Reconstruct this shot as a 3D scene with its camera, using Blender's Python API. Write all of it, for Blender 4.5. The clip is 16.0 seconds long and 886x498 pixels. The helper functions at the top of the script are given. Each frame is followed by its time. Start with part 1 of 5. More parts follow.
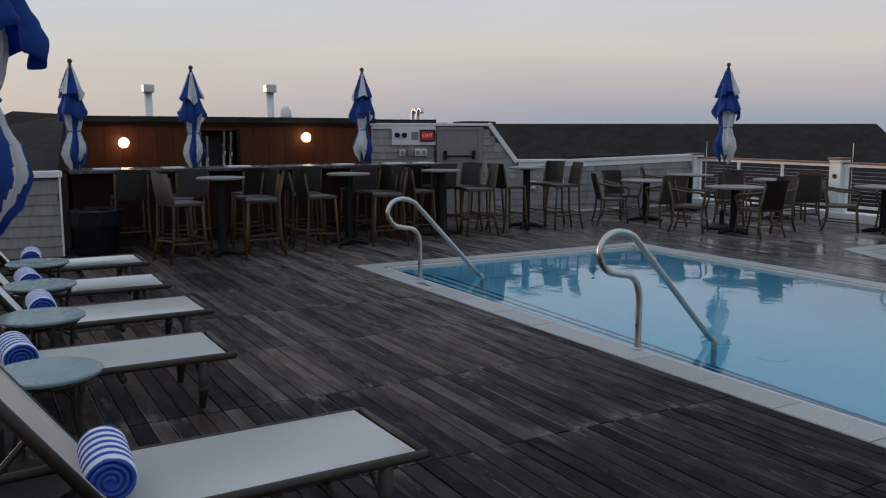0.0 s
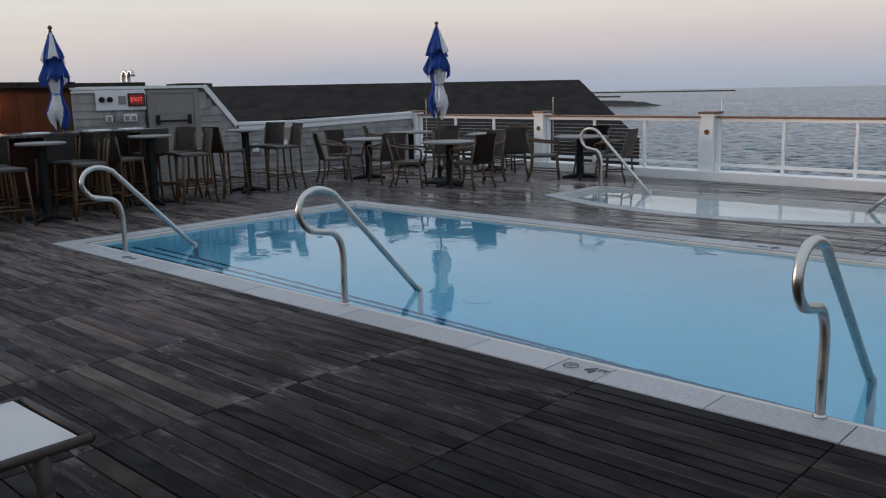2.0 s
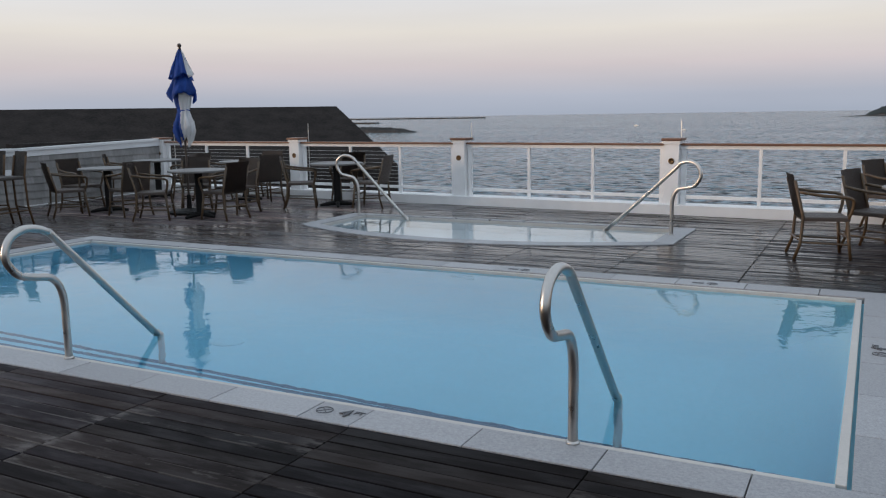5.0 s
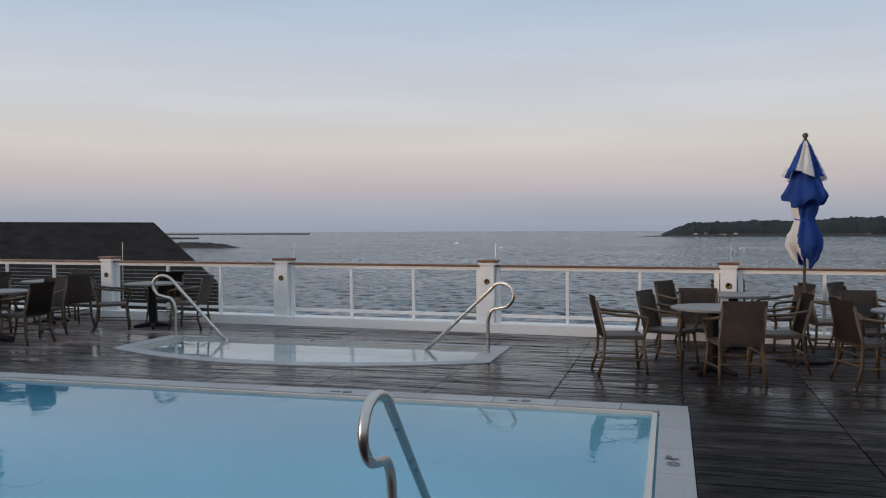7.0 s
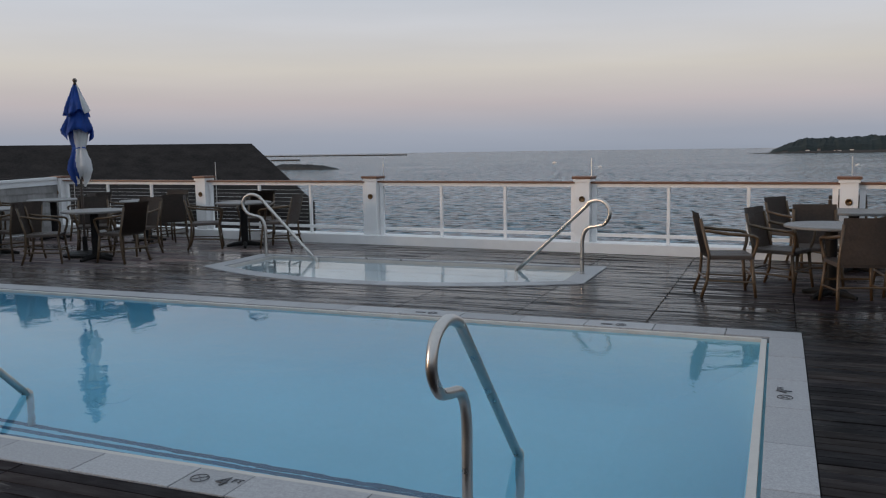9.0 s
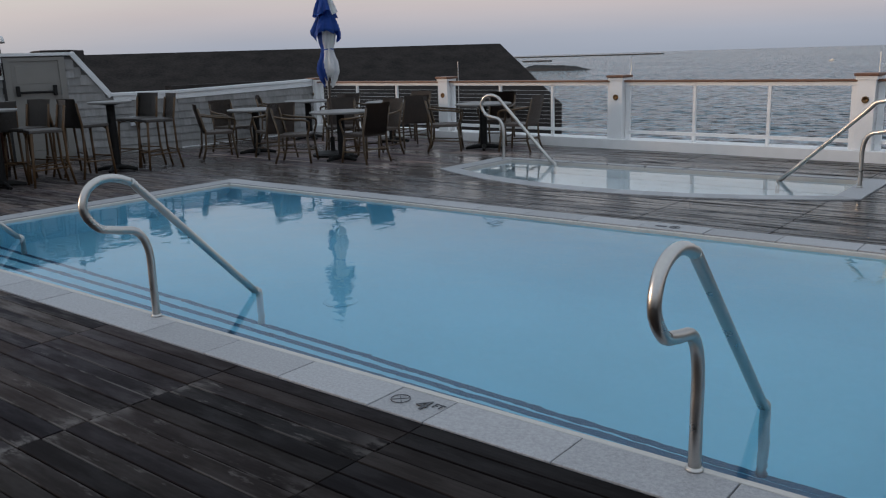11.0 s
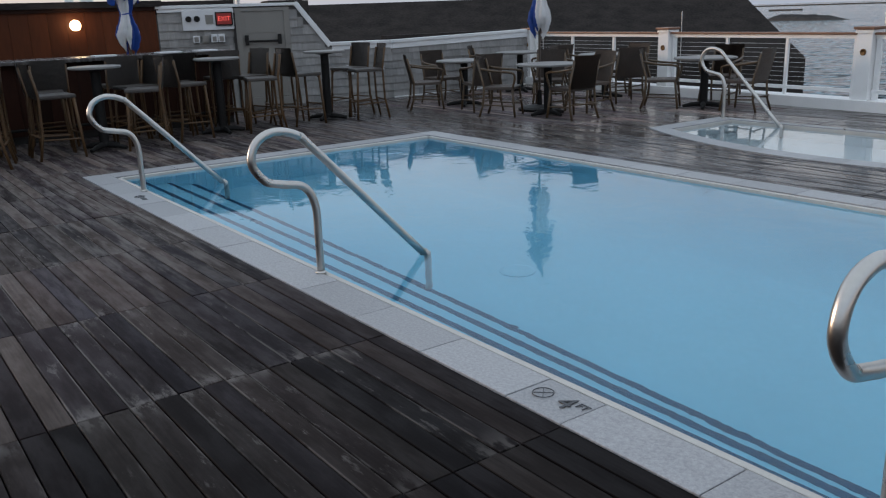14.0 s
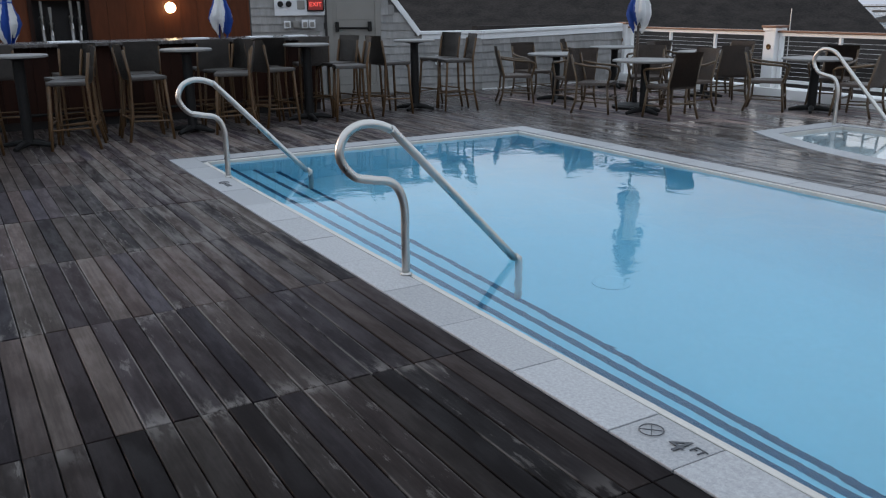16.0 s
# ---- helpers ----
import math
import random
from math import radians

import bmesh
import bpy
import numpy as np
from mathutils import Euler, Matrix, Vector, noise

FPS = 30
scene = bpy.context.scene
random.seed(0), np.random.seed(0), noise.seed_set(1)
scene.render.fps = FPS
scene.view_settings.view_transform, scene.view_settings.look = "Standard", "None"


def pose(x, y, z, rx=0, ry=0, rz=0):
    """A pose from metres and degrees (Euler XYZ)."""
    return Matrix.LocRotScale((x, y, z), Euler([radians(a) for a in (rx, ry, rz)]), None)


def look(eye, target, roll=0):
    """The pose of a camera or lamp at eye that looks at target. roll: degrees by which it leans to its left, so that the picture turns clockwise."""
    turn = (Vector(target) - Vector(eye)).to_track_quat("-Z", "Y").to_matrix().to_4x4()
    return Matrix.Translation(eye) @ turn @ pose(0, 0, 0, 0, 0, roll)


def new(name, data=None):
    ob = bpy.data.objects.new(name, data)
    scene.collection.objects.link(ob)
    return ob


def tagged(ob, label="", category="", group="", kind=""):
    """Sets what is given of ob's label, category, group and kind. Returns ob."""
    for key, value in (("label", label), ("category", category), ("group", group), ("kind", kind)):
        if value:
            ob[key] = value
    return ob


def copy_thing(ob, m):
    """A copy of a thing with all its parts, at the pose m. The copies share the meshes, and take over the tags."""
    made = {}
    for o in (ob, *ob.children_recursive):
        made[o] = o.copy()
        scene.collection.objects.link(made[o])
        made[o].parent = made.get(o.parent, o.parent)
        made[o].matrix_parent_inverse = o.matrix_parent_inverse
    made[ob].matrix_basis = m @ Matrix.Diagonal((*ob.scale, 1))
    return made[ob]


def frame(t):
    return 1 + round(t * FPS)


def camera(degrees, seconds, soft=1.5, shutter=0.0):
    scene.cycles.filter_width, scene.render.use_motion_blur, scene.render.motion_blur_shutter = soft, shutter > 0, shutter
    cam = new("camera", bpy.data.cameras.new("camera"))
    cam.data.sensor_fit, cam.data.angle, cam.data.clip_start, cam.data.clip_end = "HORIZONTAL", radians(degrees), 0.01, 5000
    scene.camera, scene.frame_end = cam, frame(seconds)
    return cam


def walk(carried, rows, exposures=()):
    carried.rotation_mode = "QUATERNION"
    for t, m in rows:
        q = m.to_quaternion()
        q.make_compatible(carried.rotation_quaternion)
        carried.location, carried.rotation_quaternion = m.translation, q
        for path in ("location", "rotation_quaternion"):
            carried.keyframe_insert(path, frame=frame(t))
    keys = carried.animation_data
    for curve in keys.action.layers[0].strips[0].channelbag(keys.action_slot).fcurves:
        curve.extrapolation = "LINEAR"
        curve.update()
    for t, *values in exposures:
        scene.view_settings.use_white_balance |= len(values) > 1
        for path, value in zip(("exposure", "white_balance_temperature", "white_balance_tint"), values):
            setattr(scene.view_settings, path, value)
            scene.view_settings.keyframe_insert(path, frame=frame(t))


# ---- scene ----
EXPOSURES = [(0.0, -0.08), (1.0, 0.0), (1.5, 0.1), (2.5, 0.24), (3.1, 0.36), (5.5, 0.16), (6.5, 0.0), (7.5, -0.05), (8.5, -0.05), (9.5, -0.16), (10.2, -0.12), (12.5, 0.25), (13.5, 0.25), (14.5, 0.38), (15.5, 0.48), (16.0, 0.64)]
SKY_STRENGTH = 1.12
SUN_POWER = 2.1
GLOW = (-0.82, -0.57, 0.05)
SKY_EAST = [(0, (0.291, 0.325, 0.396)), (0.03, (0.325, 0.350, 0.416)), (0.09, (0.485, 0.440, 0.452)), (0.155, (0.582, 0.550, 0.507)), (0.24, (0.563, 0.575, 0.609)), (0.34, (0.485, 0.540, 0.619)), (0.45, (0.388, 0.485, 0.619)), (1, (0.524, 0.600, 0.690))]
SKY_WEST = [(0, (0.640, 0.500, 0.405)), (0.04, (0.655, 0.540, 0.445)), (0.12, (0.630, 0.590, 0.525)), (0.2, (0.560, 0.596, 0.612)), (0.3, (0.478, 0.562, 0.645)), (0.45, (0.407, 0.500, 0.619)), (1, (0.524, 0.600, 0.690))]
cam = camera(55.5, 16.0, soft=1.2)
PATH = [
    (0, (-0.300, -8.456, 1.597, 82.10, -0.04, 60.51)),
    (0.5, (-0.222, -8.389, 1.598, 81.77, 0.37, 55.33)),
    (1, (-0.152, -8.324, 1.593, 81.26, 0.82, 50.68)),
    (1.5, (-0.127, -8.251, 1.581, 80.56, 1.05, 46.63)),
    (2, (-0.146, -8.167, 1.560, 79.40, 1.20, 42.97)),
    (2.5, (-0.152, -8.091, 1.547, 78.08, 1.48, 39.64)),
    (3, (-0.212, -7.904, 1.512, 77.05, 2.00, 36.71)),
    (3.2, (-0.238, -7.877, 1.510, 76.81, 1.73, 35.55)),
    (5.3, (-0.246, -7.847, 1.581, 82.51, 0.77, 25.13)),
    (5.5, (-0.214, -7.887, 1.604, 83.92, 0.62, 23.81)),
    (6, (-0.147, -8.001, 1.617, 86.91, 0.54, 20.77)),
    (6.5, (-0.175, -8.030, 1.641, 88.38, 0.31, 17.66)),
    (7, (-0.162, -7.982, 1.634, 88.62, 0.18, 15.12)),
    (7.5, (-0.132, -7.844, 1.614, 88.29, 0.20, 14.49)),
    (8, (-0.176, -7.697, 1.578, 87.13, 0.17, 15.30)),
    (8.5, (-0.221, -7.583, 1.571, 85.17, 0.44, 17.64)),
    (9, (-0.214, -7.514, 1.567, 83.26, 0.83, 21.69)),
    (9.5, (-0.270, -7.400, 1.545, 81.50, 0.95, 25.91)),
    (10, (-0.338, -7.291, 1.523, 79.92, 1.05, 30.43)),
    (10.2, (-0.411, -7.200, 1.522, 79.25, 1.15, 32.20)),
    (12.3, (-0.255, -6.802, 1.522, 74.98, 2.00, 45.61)),
    (12.5, (-0.294, -6.750, 1.512, 74.83, 1.84, 46.42)),
    (13, (-0.297, -6.640, 1.507, 74.52, 2.04, 48.70)),
    (13.5, (-0.363, -6.552, 1.508, 74.38, 2.03, 51.03)),
    (14, (-0.447, -6.483, 1.518, 74.28, 1.86, 53.63)),
    (14.5, (-0.536, -6.434, 1.510, 74.26, 1.71, 56.23)),
    (15, (-0.617, -6.416, 1.509, 74.13, 1.17, 58.18)),
    (15.5, (-0.699, -6.394, 1.506, 73.98, 0.81, 59.15)),
    (16, (-0.776, -6.374, 1.502, 73.84, 0.49, 59.35)),
]
walk(cam, [(t, pose(*p)) for t, p in PATH], EXPOSURES)

# ---- light ----
world = bpy.data.worlds.new("dusk")
scene.world = world
world.use_nodes = True
wn, wl = world.node_tree.nodes, world.node_tree.links
wn.clear()
w_out = wn.new("ShaderNodeOutputWorld")
w_bg = wn.new("ShaderNodeBackground")
w_bg.inputs["Strength"].default_value = SKY_STRENGTH
w_tc = wn.new("ShaderNodeTexCoord")
w_sep = wn.new("ShaderNodeSeparateXYZ")
wl.new(w_tc.outputs["Generated"], w_sep.inputs[0])


def sky_ramp(stops):
    ramp = wn.new("ShaderNodeValToRGB")
    els = ramp.color_ramp.elements
    while len(els) < len(stops):
        els.new(0.5)
    for el, (p, c) in zip(els, stops):
        el.position, el.color = p, (*c, 1)
    return ramp


# colours of the evening sky by height (0 horizon, 1 zenith), away from and towards the afterglow
w_map = wn.new("ShaderNodeMapRange")
w_map.inputs["From Min"].default_value, w_map.inputs["From Max"].default_value = 0.0, 0.6
wl.new(w_sep.outputs["Z"], w_map.inputs["Value"])
east = sky_ramp(SKY_EAST)
west = sky_ramp(SKY_WEST)
wl.new(w_map.outputs[0], east.inputs[0])
wl.new(w_map.outputs[0], west.inputs[0])
w_dot = wn.new("ShaderNodeVectorMath")
w_dot.operation = "DOT_PRODUCT"
w_dot.inputs[1].default_value = GLOW
wl.new(w_tc.outputs["Generated"], w_dot.inputs[0])
w_az = wn.new("ShaderNodeMapRange")
w_az.interpolation_type = "SMOOTHSTEP"
w_az.inputs["From Min"].default_value, w_az.inputs["From Max"].default_value = 0.25, 1.05
wl.new(w_dot.outputs["Value"], w_az.inputs["Value"])
w_mix = wn.new("ShaderNodeMix")
w_mix.data_type = "RGBA"
wl.new(w_az.outputs[0], w_mix.inputs["Factor"])
wl.new(east.outputs[0], w_mix.inputs[6])
wl.new(west.outputs[0], w_mix.inputs[7])
# thin high cloud
w_cl = wn.new("ShaderNodeTexNoise")
w_cl.inputs["Scale"].default_value, w_cl.inputs["Detail"].default_value = 3.0, 5.0
w_mp = wn.new("ShaderNodeMapping")
w_mp.inputs["Scale"].default_value = (1, 1, 9)
wl.new(w_tc.outputs["Generated"], w_mp.inputs["Vector"])
wl.new(w_mp.outputs[0], w_cl.inputs["Vector"])
w_cr = wn.new("ShaderNodeMapRange")
w_cr.inputs["From Min"].default_value, w_cr.inputs["From Max"].default_value = 0.3, 0.75
w_cr.inputs["To Min"].default_value, w_cr.inputs["To Max"].default_value = 0.965, 1.04
wl.new(w_cl.outputs["Fac"], w_cr.inputs["Value"])
w_mul = wn.new("ShaderNodeVectorMath")
w_mul.operation = "SCALE"
wl.new(w_mix.outputs[2], w_mul.inputs[0])
wl.new(w_cr.outputs[0], w_mul.inputs["Scale"])
wl.new(w_mul.outputs[0], w_bg.inputs["Color"])
wl.new(w_bg.outputs[0], w_out.inputs[0])

sun_data = bpy.data.lights.new("afterglow", "SUN")
sun_data.energy, sun_data.angle, sun_data.color = SUN_POWER, radians(14), (1.0, 0.70, 0.48)
sun = new("afterglow", sun_data)
sun.matrix_world = look((0, 0, 0), (-GLOW[0], -GLOW[1], -0.09))


# ---- materials ----
def material(name, color, rough=0.6, metal=0.0, var=0.15, scale=6.0, fine=60.0, bump=0.15, bump_scale=None, color2=None, per_object=0.0, stretch=(1, 1, 1),
             rough_var=0.1, spec=0.5, island=False, dist=0.01):
    m = bpy.data.materials.new(name)
    m.use_nodes = True
    nt = m.node_tree
    n, l = nt.nodes, nt.links
    b = n["Principled BSDF"]
    b.inputs["Metallic"].default_value = metal
    b.inputs["Specular IOR Level"].default_value = spec
    tc = n.new("ShaderNodeTexCoord")
    mp = n.new("ShaderNodeMapping")
    mp.inputs["Scale"].default_value = stretch
    l.new(tc.outputs["Object"], mp.inputs["Vector"])
    info = n.new("ShaderNodeObjectInfo")
    if per_object or island:
        add = n.new("ShaderNodeVectorMath")
        add.operation = "ADD"
        sc = n.new("ShaderNodeMath")
        sc.operation = "MULTIPLY"
        sc.inputs[1].default_value = 37.0
        if island:
            geo = n.new("ShaderNodeNewGeometry")
            rnd = geo.outputs["Random Per Island"]
        else:
            rnd = info.outputs["Random"]
        l.new(rnd, sc.inputs[0])
        l.new(mp.outputs[0], add.inputs[0])
        l.new(sc.outputs[0], add.inputs[1])
        vec = add.outputs[0]
    else:
        rnd, vec = info.outputs["Random"], mp.outputs[0]
    big = n.new("ShaderNodeTexNoise")
    big.inputs["Scale"].default_value, big.inputs["Detail"].default_value = scale, 4
    small = n.new("ShaderNodeTexNoise")
    small.inputs["Scale"].default_value, small.inputs["Detail"].default_value = fine, 3
    l.new(vec, big.inputs["Vector"])
    l.new(vec, small.inputs["Vector"])
    mix = n.new("ShaderNodeMath")
    mix.operation = "MULTIPLY_ADD"
    mix.inputs[1].default_value = 0.4
    l.new(small.outputs["Fac"], mix.inputs[0])
    half = n.new("ShaderNodeMath")
    half.operation = "MULTIPLY"
    half.inputs[1].default_value = 0.6
    l.new(big.outputs["Fac"], half.inputs[0])
    l.new(half.outputs[0], mix.inputs[2])
    ramp = n.new("ShaderNodeValToRGB")
    c2 = color2 or tuple(min(1, c * (1 + var)) for c in color)
    c1 = color if color2 else tuple(c * (1 - var) for c in color)
    ramp.color_ramp.elements[0].position, ramp.color_ramp.elements[0].color = 0.32, (*c1, 1)
    ramp.color_ramp.elements[1].position, ramp.color_ramp.elements[1].color = 0.68, (*c2, 1)
    l.new(mix.outputs[0], ramp.inputs[0])
    out = ramp.outputs[0]
    if per_object or island:
        hsv = n.new("ShaderNodeHueSaturation")
        mr = n.new("ShaderNodeMapRange")
        mr.inputs["To Min"].default_value, mr.inputs["To Max"].default_value = 1 - per_object, 1 + per_object
        l.new(rnd, mr.inputs["Value"])
        l.new(mr.outputs[0], hsv.inputs["Value"])
        l.new(out, hsv.inputs["Color"])
        out = hsv.outputs[0]
    l.new(out, b.inputs["Base Color"])
    rr = n.new("ShaderNodeMapRange")
    rr.inputs["From Min"].default_value, rr.inputs["From Max"].default_value = 0.3, 0.7
    rr.inputs["To Min"].default_value, rr.inputs["To Max"].default_value = max(0.02, rough - rough_var), min(1, rough + rough_var)
    l.new(big.outputs["Fac"], rr.inputs["Value"])
    l.new(rr.outputs[0], b.inputs["Roughness"])
    if bump:
        bp = n.new("ShaderNodeBump")
        bp.inputs["Strength"].default_value, bp.inputs["Distance"].default_value = bump, dist
        l.new(mix.outputs[0], bp.inputs["Height"])
        l.new(bp.outputs[0], b.inputs["Normal"])
    return m


def emitter(name, color, strength):
    m = bpy.data.materials.new(name)
    m.use_nodes = True
    b = m.node_tree.nodes["Principled BSDF"]
    b.inputs["Base Color"].default_value = (*color, 1)
    b.inputs["Emission Color"].default_value = (*color, 1)
    b.inputs["Emission Strength"].default_value = strength
    return m


def deck_material(name, island):
    """Worn hardwood boards: each its own brown, grey or blue-black tone, pale wear at edges and ends, wet gloss round the spa."""
    m = bpy.data.materials.new(name)
    m.use_nodes = True
    n, l = m.node_tree.nodes, m.node_tree.links
    b = n["Principled BSDF"]
    geo = n.new("ShaderNodeNewGeometry")
    if island:
        rnd = geo.outputs["Random Per Island"]
    else:
        rnd = n.new("ShaderNodeObjectInfo").outputs["Random"]
    sep = n.new("ShaderNodeSeparateXYZ")
    l.new(geo.outputs["Position"], sep.inputs[0])

    def calc(op, a, c=0.0):
        r = n.new("ShaderNodeMath")
        r.operation = op
        for k, v in enumerate((a, c)):
            if isinstance(v, float):
                r.inputs[k].default_value = v
            else:
                l.new(v, r.inputs[k])
        return r.outputs[0]

    def ranged(src, lo, hi, to0=0.0, to1=1.0):
        r = n.new("ShaderNodeMapRange")
        r.interpolation_type = "SMOOTHSTEP"
        for k, v in (("From Min", lo), ("From Max", hi), ("To Min", to0), ("To Max", to1)):
            r.inputs[k].default_value = v
        l.new(src, r.inputs["Value"])
        return r.outputs[0]

    # the grain of every board starts elsewhere
    shift = n.new("ShaderNodeCombineXYZ")
    l.new(calc("MULTIPLY", rnd, 41.0), shift.inputs[0])
    l.new(calc("MULTIPLY", rnd, 23.0), shift.inputs[1])
    place = n.new("ShaderNodeVectorMath")
    place.operation = "ADD"
    l.new(geo.outputs["Position"], place.inputs[0])
    l.new(shift.outputs[0], place.inputs[1])

    def noise_at(scale, detail, stretch=(1, 1, 1), rough=0.55, own=False):
        mp = n.new("ShaderNodeMapping")
        mp.inputs["Scale"].default_value = stretch
        l.new(place.outputs[0] if own else geo.outputs["Position"], mp.inputs["Vector"])
        t = n.new("ShaderNodeTexNoise")
        t.inputs["Scale"].default_value, t.inputs["Detail"].default_value, t.inputs["Roughness"].default_value = scale, detail, rough
        l.new(mp.outputs[0], t.inputs["Vector"])
        return t.outputs["Fac"]

    # tone of the single board: blue-black, dark brown, brown, weathered grey
    ramp = n.new("ShaderNodeValToRGB")
    ramp.color_ramp.interpolation = "LINEAR"
    els = ramp.color_ramp.elements
    stops = ((0.0, (0.0092, 0.0066, 0.0086)), (0.26, (0.0130, 0.0085, 0.0086)), (0.40, (0.0165, 0.0132, 0.0162)), (0.60, (0.0250, 0.0172, 0.0158)), (0.82, (0.0340, 0.0250, 0.0226)), (1.0, (0.0500, 0.0385, 0.0340)))
    while len(els) < len(stops):
        els.new(0.5)
    for el, (p, c) in zip(els, stops):
        el.position, el.color = p, (*c, 1)
    l.new(rnd, ramp.inputs[0])
    # panels laid at different times
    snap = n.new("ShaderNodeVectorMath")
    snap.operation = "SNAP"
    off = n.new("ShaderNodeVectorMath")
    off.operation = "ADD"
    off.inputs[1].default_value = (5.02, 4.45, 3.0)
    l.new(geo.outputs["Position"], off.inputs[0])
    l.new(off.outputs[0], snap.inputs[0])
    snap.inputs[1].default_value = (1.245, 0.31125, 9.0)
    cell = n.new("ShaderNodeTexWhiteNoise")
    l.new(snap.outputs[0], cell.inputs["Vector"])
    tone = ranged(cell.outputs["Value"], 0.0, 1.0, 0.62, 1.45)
    # paler dry end by the bar; gloss and shade along x also painted in
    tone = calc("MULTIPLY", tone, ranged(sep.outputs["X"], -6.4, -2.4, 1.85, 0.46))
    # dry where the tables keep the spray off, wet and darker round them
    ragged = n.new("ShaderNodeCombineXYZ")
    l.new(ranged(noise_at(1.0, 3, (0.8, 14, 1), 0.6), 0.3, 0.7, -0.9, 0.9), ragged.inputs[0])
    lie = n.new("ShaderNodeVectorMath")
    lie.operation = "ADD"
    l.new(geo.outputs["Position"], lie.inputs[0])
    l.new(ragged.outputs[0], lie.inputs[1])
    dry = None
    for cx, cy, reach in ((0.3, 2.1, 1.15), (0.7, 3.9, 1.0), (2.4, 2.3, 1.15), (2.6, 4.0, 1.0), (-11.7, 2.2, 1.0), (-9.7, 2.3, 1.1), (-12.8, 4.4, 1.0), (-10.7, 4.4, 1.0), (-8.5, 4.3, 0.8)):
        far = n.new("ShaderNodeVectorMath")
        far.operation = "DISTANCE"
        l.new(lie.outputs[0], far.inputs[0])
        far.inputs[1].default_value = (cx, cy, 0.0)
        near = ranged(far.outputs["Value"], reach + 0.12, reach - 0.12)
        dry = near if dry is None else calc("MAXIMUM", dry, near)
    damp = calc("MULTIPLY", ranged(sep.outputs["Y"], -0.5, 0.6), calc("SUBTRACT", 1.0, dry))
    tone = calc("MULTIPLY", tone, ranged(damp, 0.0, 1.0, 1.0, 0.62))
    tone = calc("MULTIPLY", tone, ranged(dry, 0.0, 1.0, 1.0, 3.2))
    grain = ranged(noise_at(1.0, 7, (2.2, 70, 1), 0.62, True), 0.30, 0.70, 0.82, 1.18)
    blotch = ranged(noise_at(1.0, 4, (2.4, 9, 1), 0.6, True), 0.32, 0.70, 0.80, 1.24)
    tone = calc("MULTIPLY", tone, calc("MULTIPLY", grain, blotch))
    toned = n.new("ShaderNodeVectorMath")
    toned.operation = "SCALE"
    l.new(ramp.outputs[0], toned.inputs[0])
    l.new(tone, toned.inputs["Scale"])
    # pale wear: along the board edges, at the board ends, and scuffed flecks
    row = calc("FRACT", calc("MULTIPLY", calc("ADD", sep.outputs["Y"], 14.825), 1.0 / 0.10375))
    rim = ranged(calc("ABSOLUTE", calc("SUBTRACT", row, 0.5)), 0.37, 0.46)
    edge = calc("MULTIPLY", rim, ranged(noise_at(1.0, 6, (1.4, 5, 1), 0.6, True), 0.47, 0.57, 0.0, 1.0))
    run = calc("FRACT", calc("MULTIPLY", calc("ADD", sep.outputs["X"], 24.94), 1.0 / 1.245))
    tip = ranged(calc("ABSOLUTE", calc("SUBTRACT", run, 0.5)), 0.34, 0.52)
    ends = calc("MULTIPLY", tip, calc("MULTIPLY", ranged(noise_at(1.0, 6, (5.0, 16, 1), 0.66, True), 0.44, 0.58), ranged(noise_at(1.1, 3, (1, 2, 1)), 0.42, 0.54)))
    fleck = calc("MULTIPLY", ranged(noise_at(1.0, 6, (5.0, 22, 1), 0.70, True), 0.56, 0.67), ranged(noise_at(0.8, 4), 0.42, 0.58))
    # only some boards are worn, most of them at the dry end
    chosen = ranged(calc("FRACT", calc("MULTIPLY", rnd, 13.7)), 0.42, 0.72)
    trodden = ranged(sep.outputs["X"], -4.6, -2.0, 1.0, 0.35)
    worn = calc("MULTIPLY", calc("MAXIMUM", calc("MAXIMUM", edge, ends), fleck), calc("MULTIPLY", chosen, trodden))
    # bleached patch where bathers step out at the bar end of the pool
    patch = calc("MULTIPLY", ranged(sep.outputs["Y"], -6.1, -4.8), ranged(sep.outputs["X"], -4.2, -6.6))
    bleach = calc("MULTIPLY", patch, ranged(noise_at(1.0, 7, (1.6, 12, 1), 0.66, True), 0.42, 0.64, 0.0, 0.85))
    worn = calc("MAXIMUM", worn, bleach)
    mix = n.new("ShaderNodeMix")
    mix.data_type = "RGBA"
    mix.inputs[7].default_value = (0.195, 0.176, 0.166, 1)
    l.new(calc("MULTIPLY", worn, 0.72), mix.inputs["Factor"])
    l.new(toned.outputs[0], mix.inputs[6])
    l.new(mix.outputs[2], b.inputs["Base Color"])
    # standing wet between the pools and by the dining tables
    zone = calc("MULTIPLY", ranged(sep.outputs["Y"], -1.5, 0.9), calc("SUBTRACT", 1.0, dry))
    wet = calc("MULTIPLY", zone, ranged(noise_at(1.0, 6, (0.7, 7.0, 1), 0.66), 0.34, 0.56))
    rmix = n.new("ShaderNodeMix")
    l.new(wet, rmix.inputs["Factor"])
    l.new(ranged(blotch, 0.80, 1.24, 0.64, 0.46), rmix.inputs[2])
    rmix.inputs[3].default_value = 0.11
    l.new(rmix.outputs[0], b.inputs["Roughness"])
    l.new(ranged(wet, 0.0, 1.0, 0.06, 0.30), b.inputs["Specular IOR Level"])
    bp = n.new("ShaderNodeBump")
    bp.inputs["Strength"].default_value, bp.inputs["Distance"].default_value = 0.18, 0.004
    l.new(grain, bp.inputs["Height"])
    l.new(bp.outputs[0], b.inputs["Normal"])
    return m


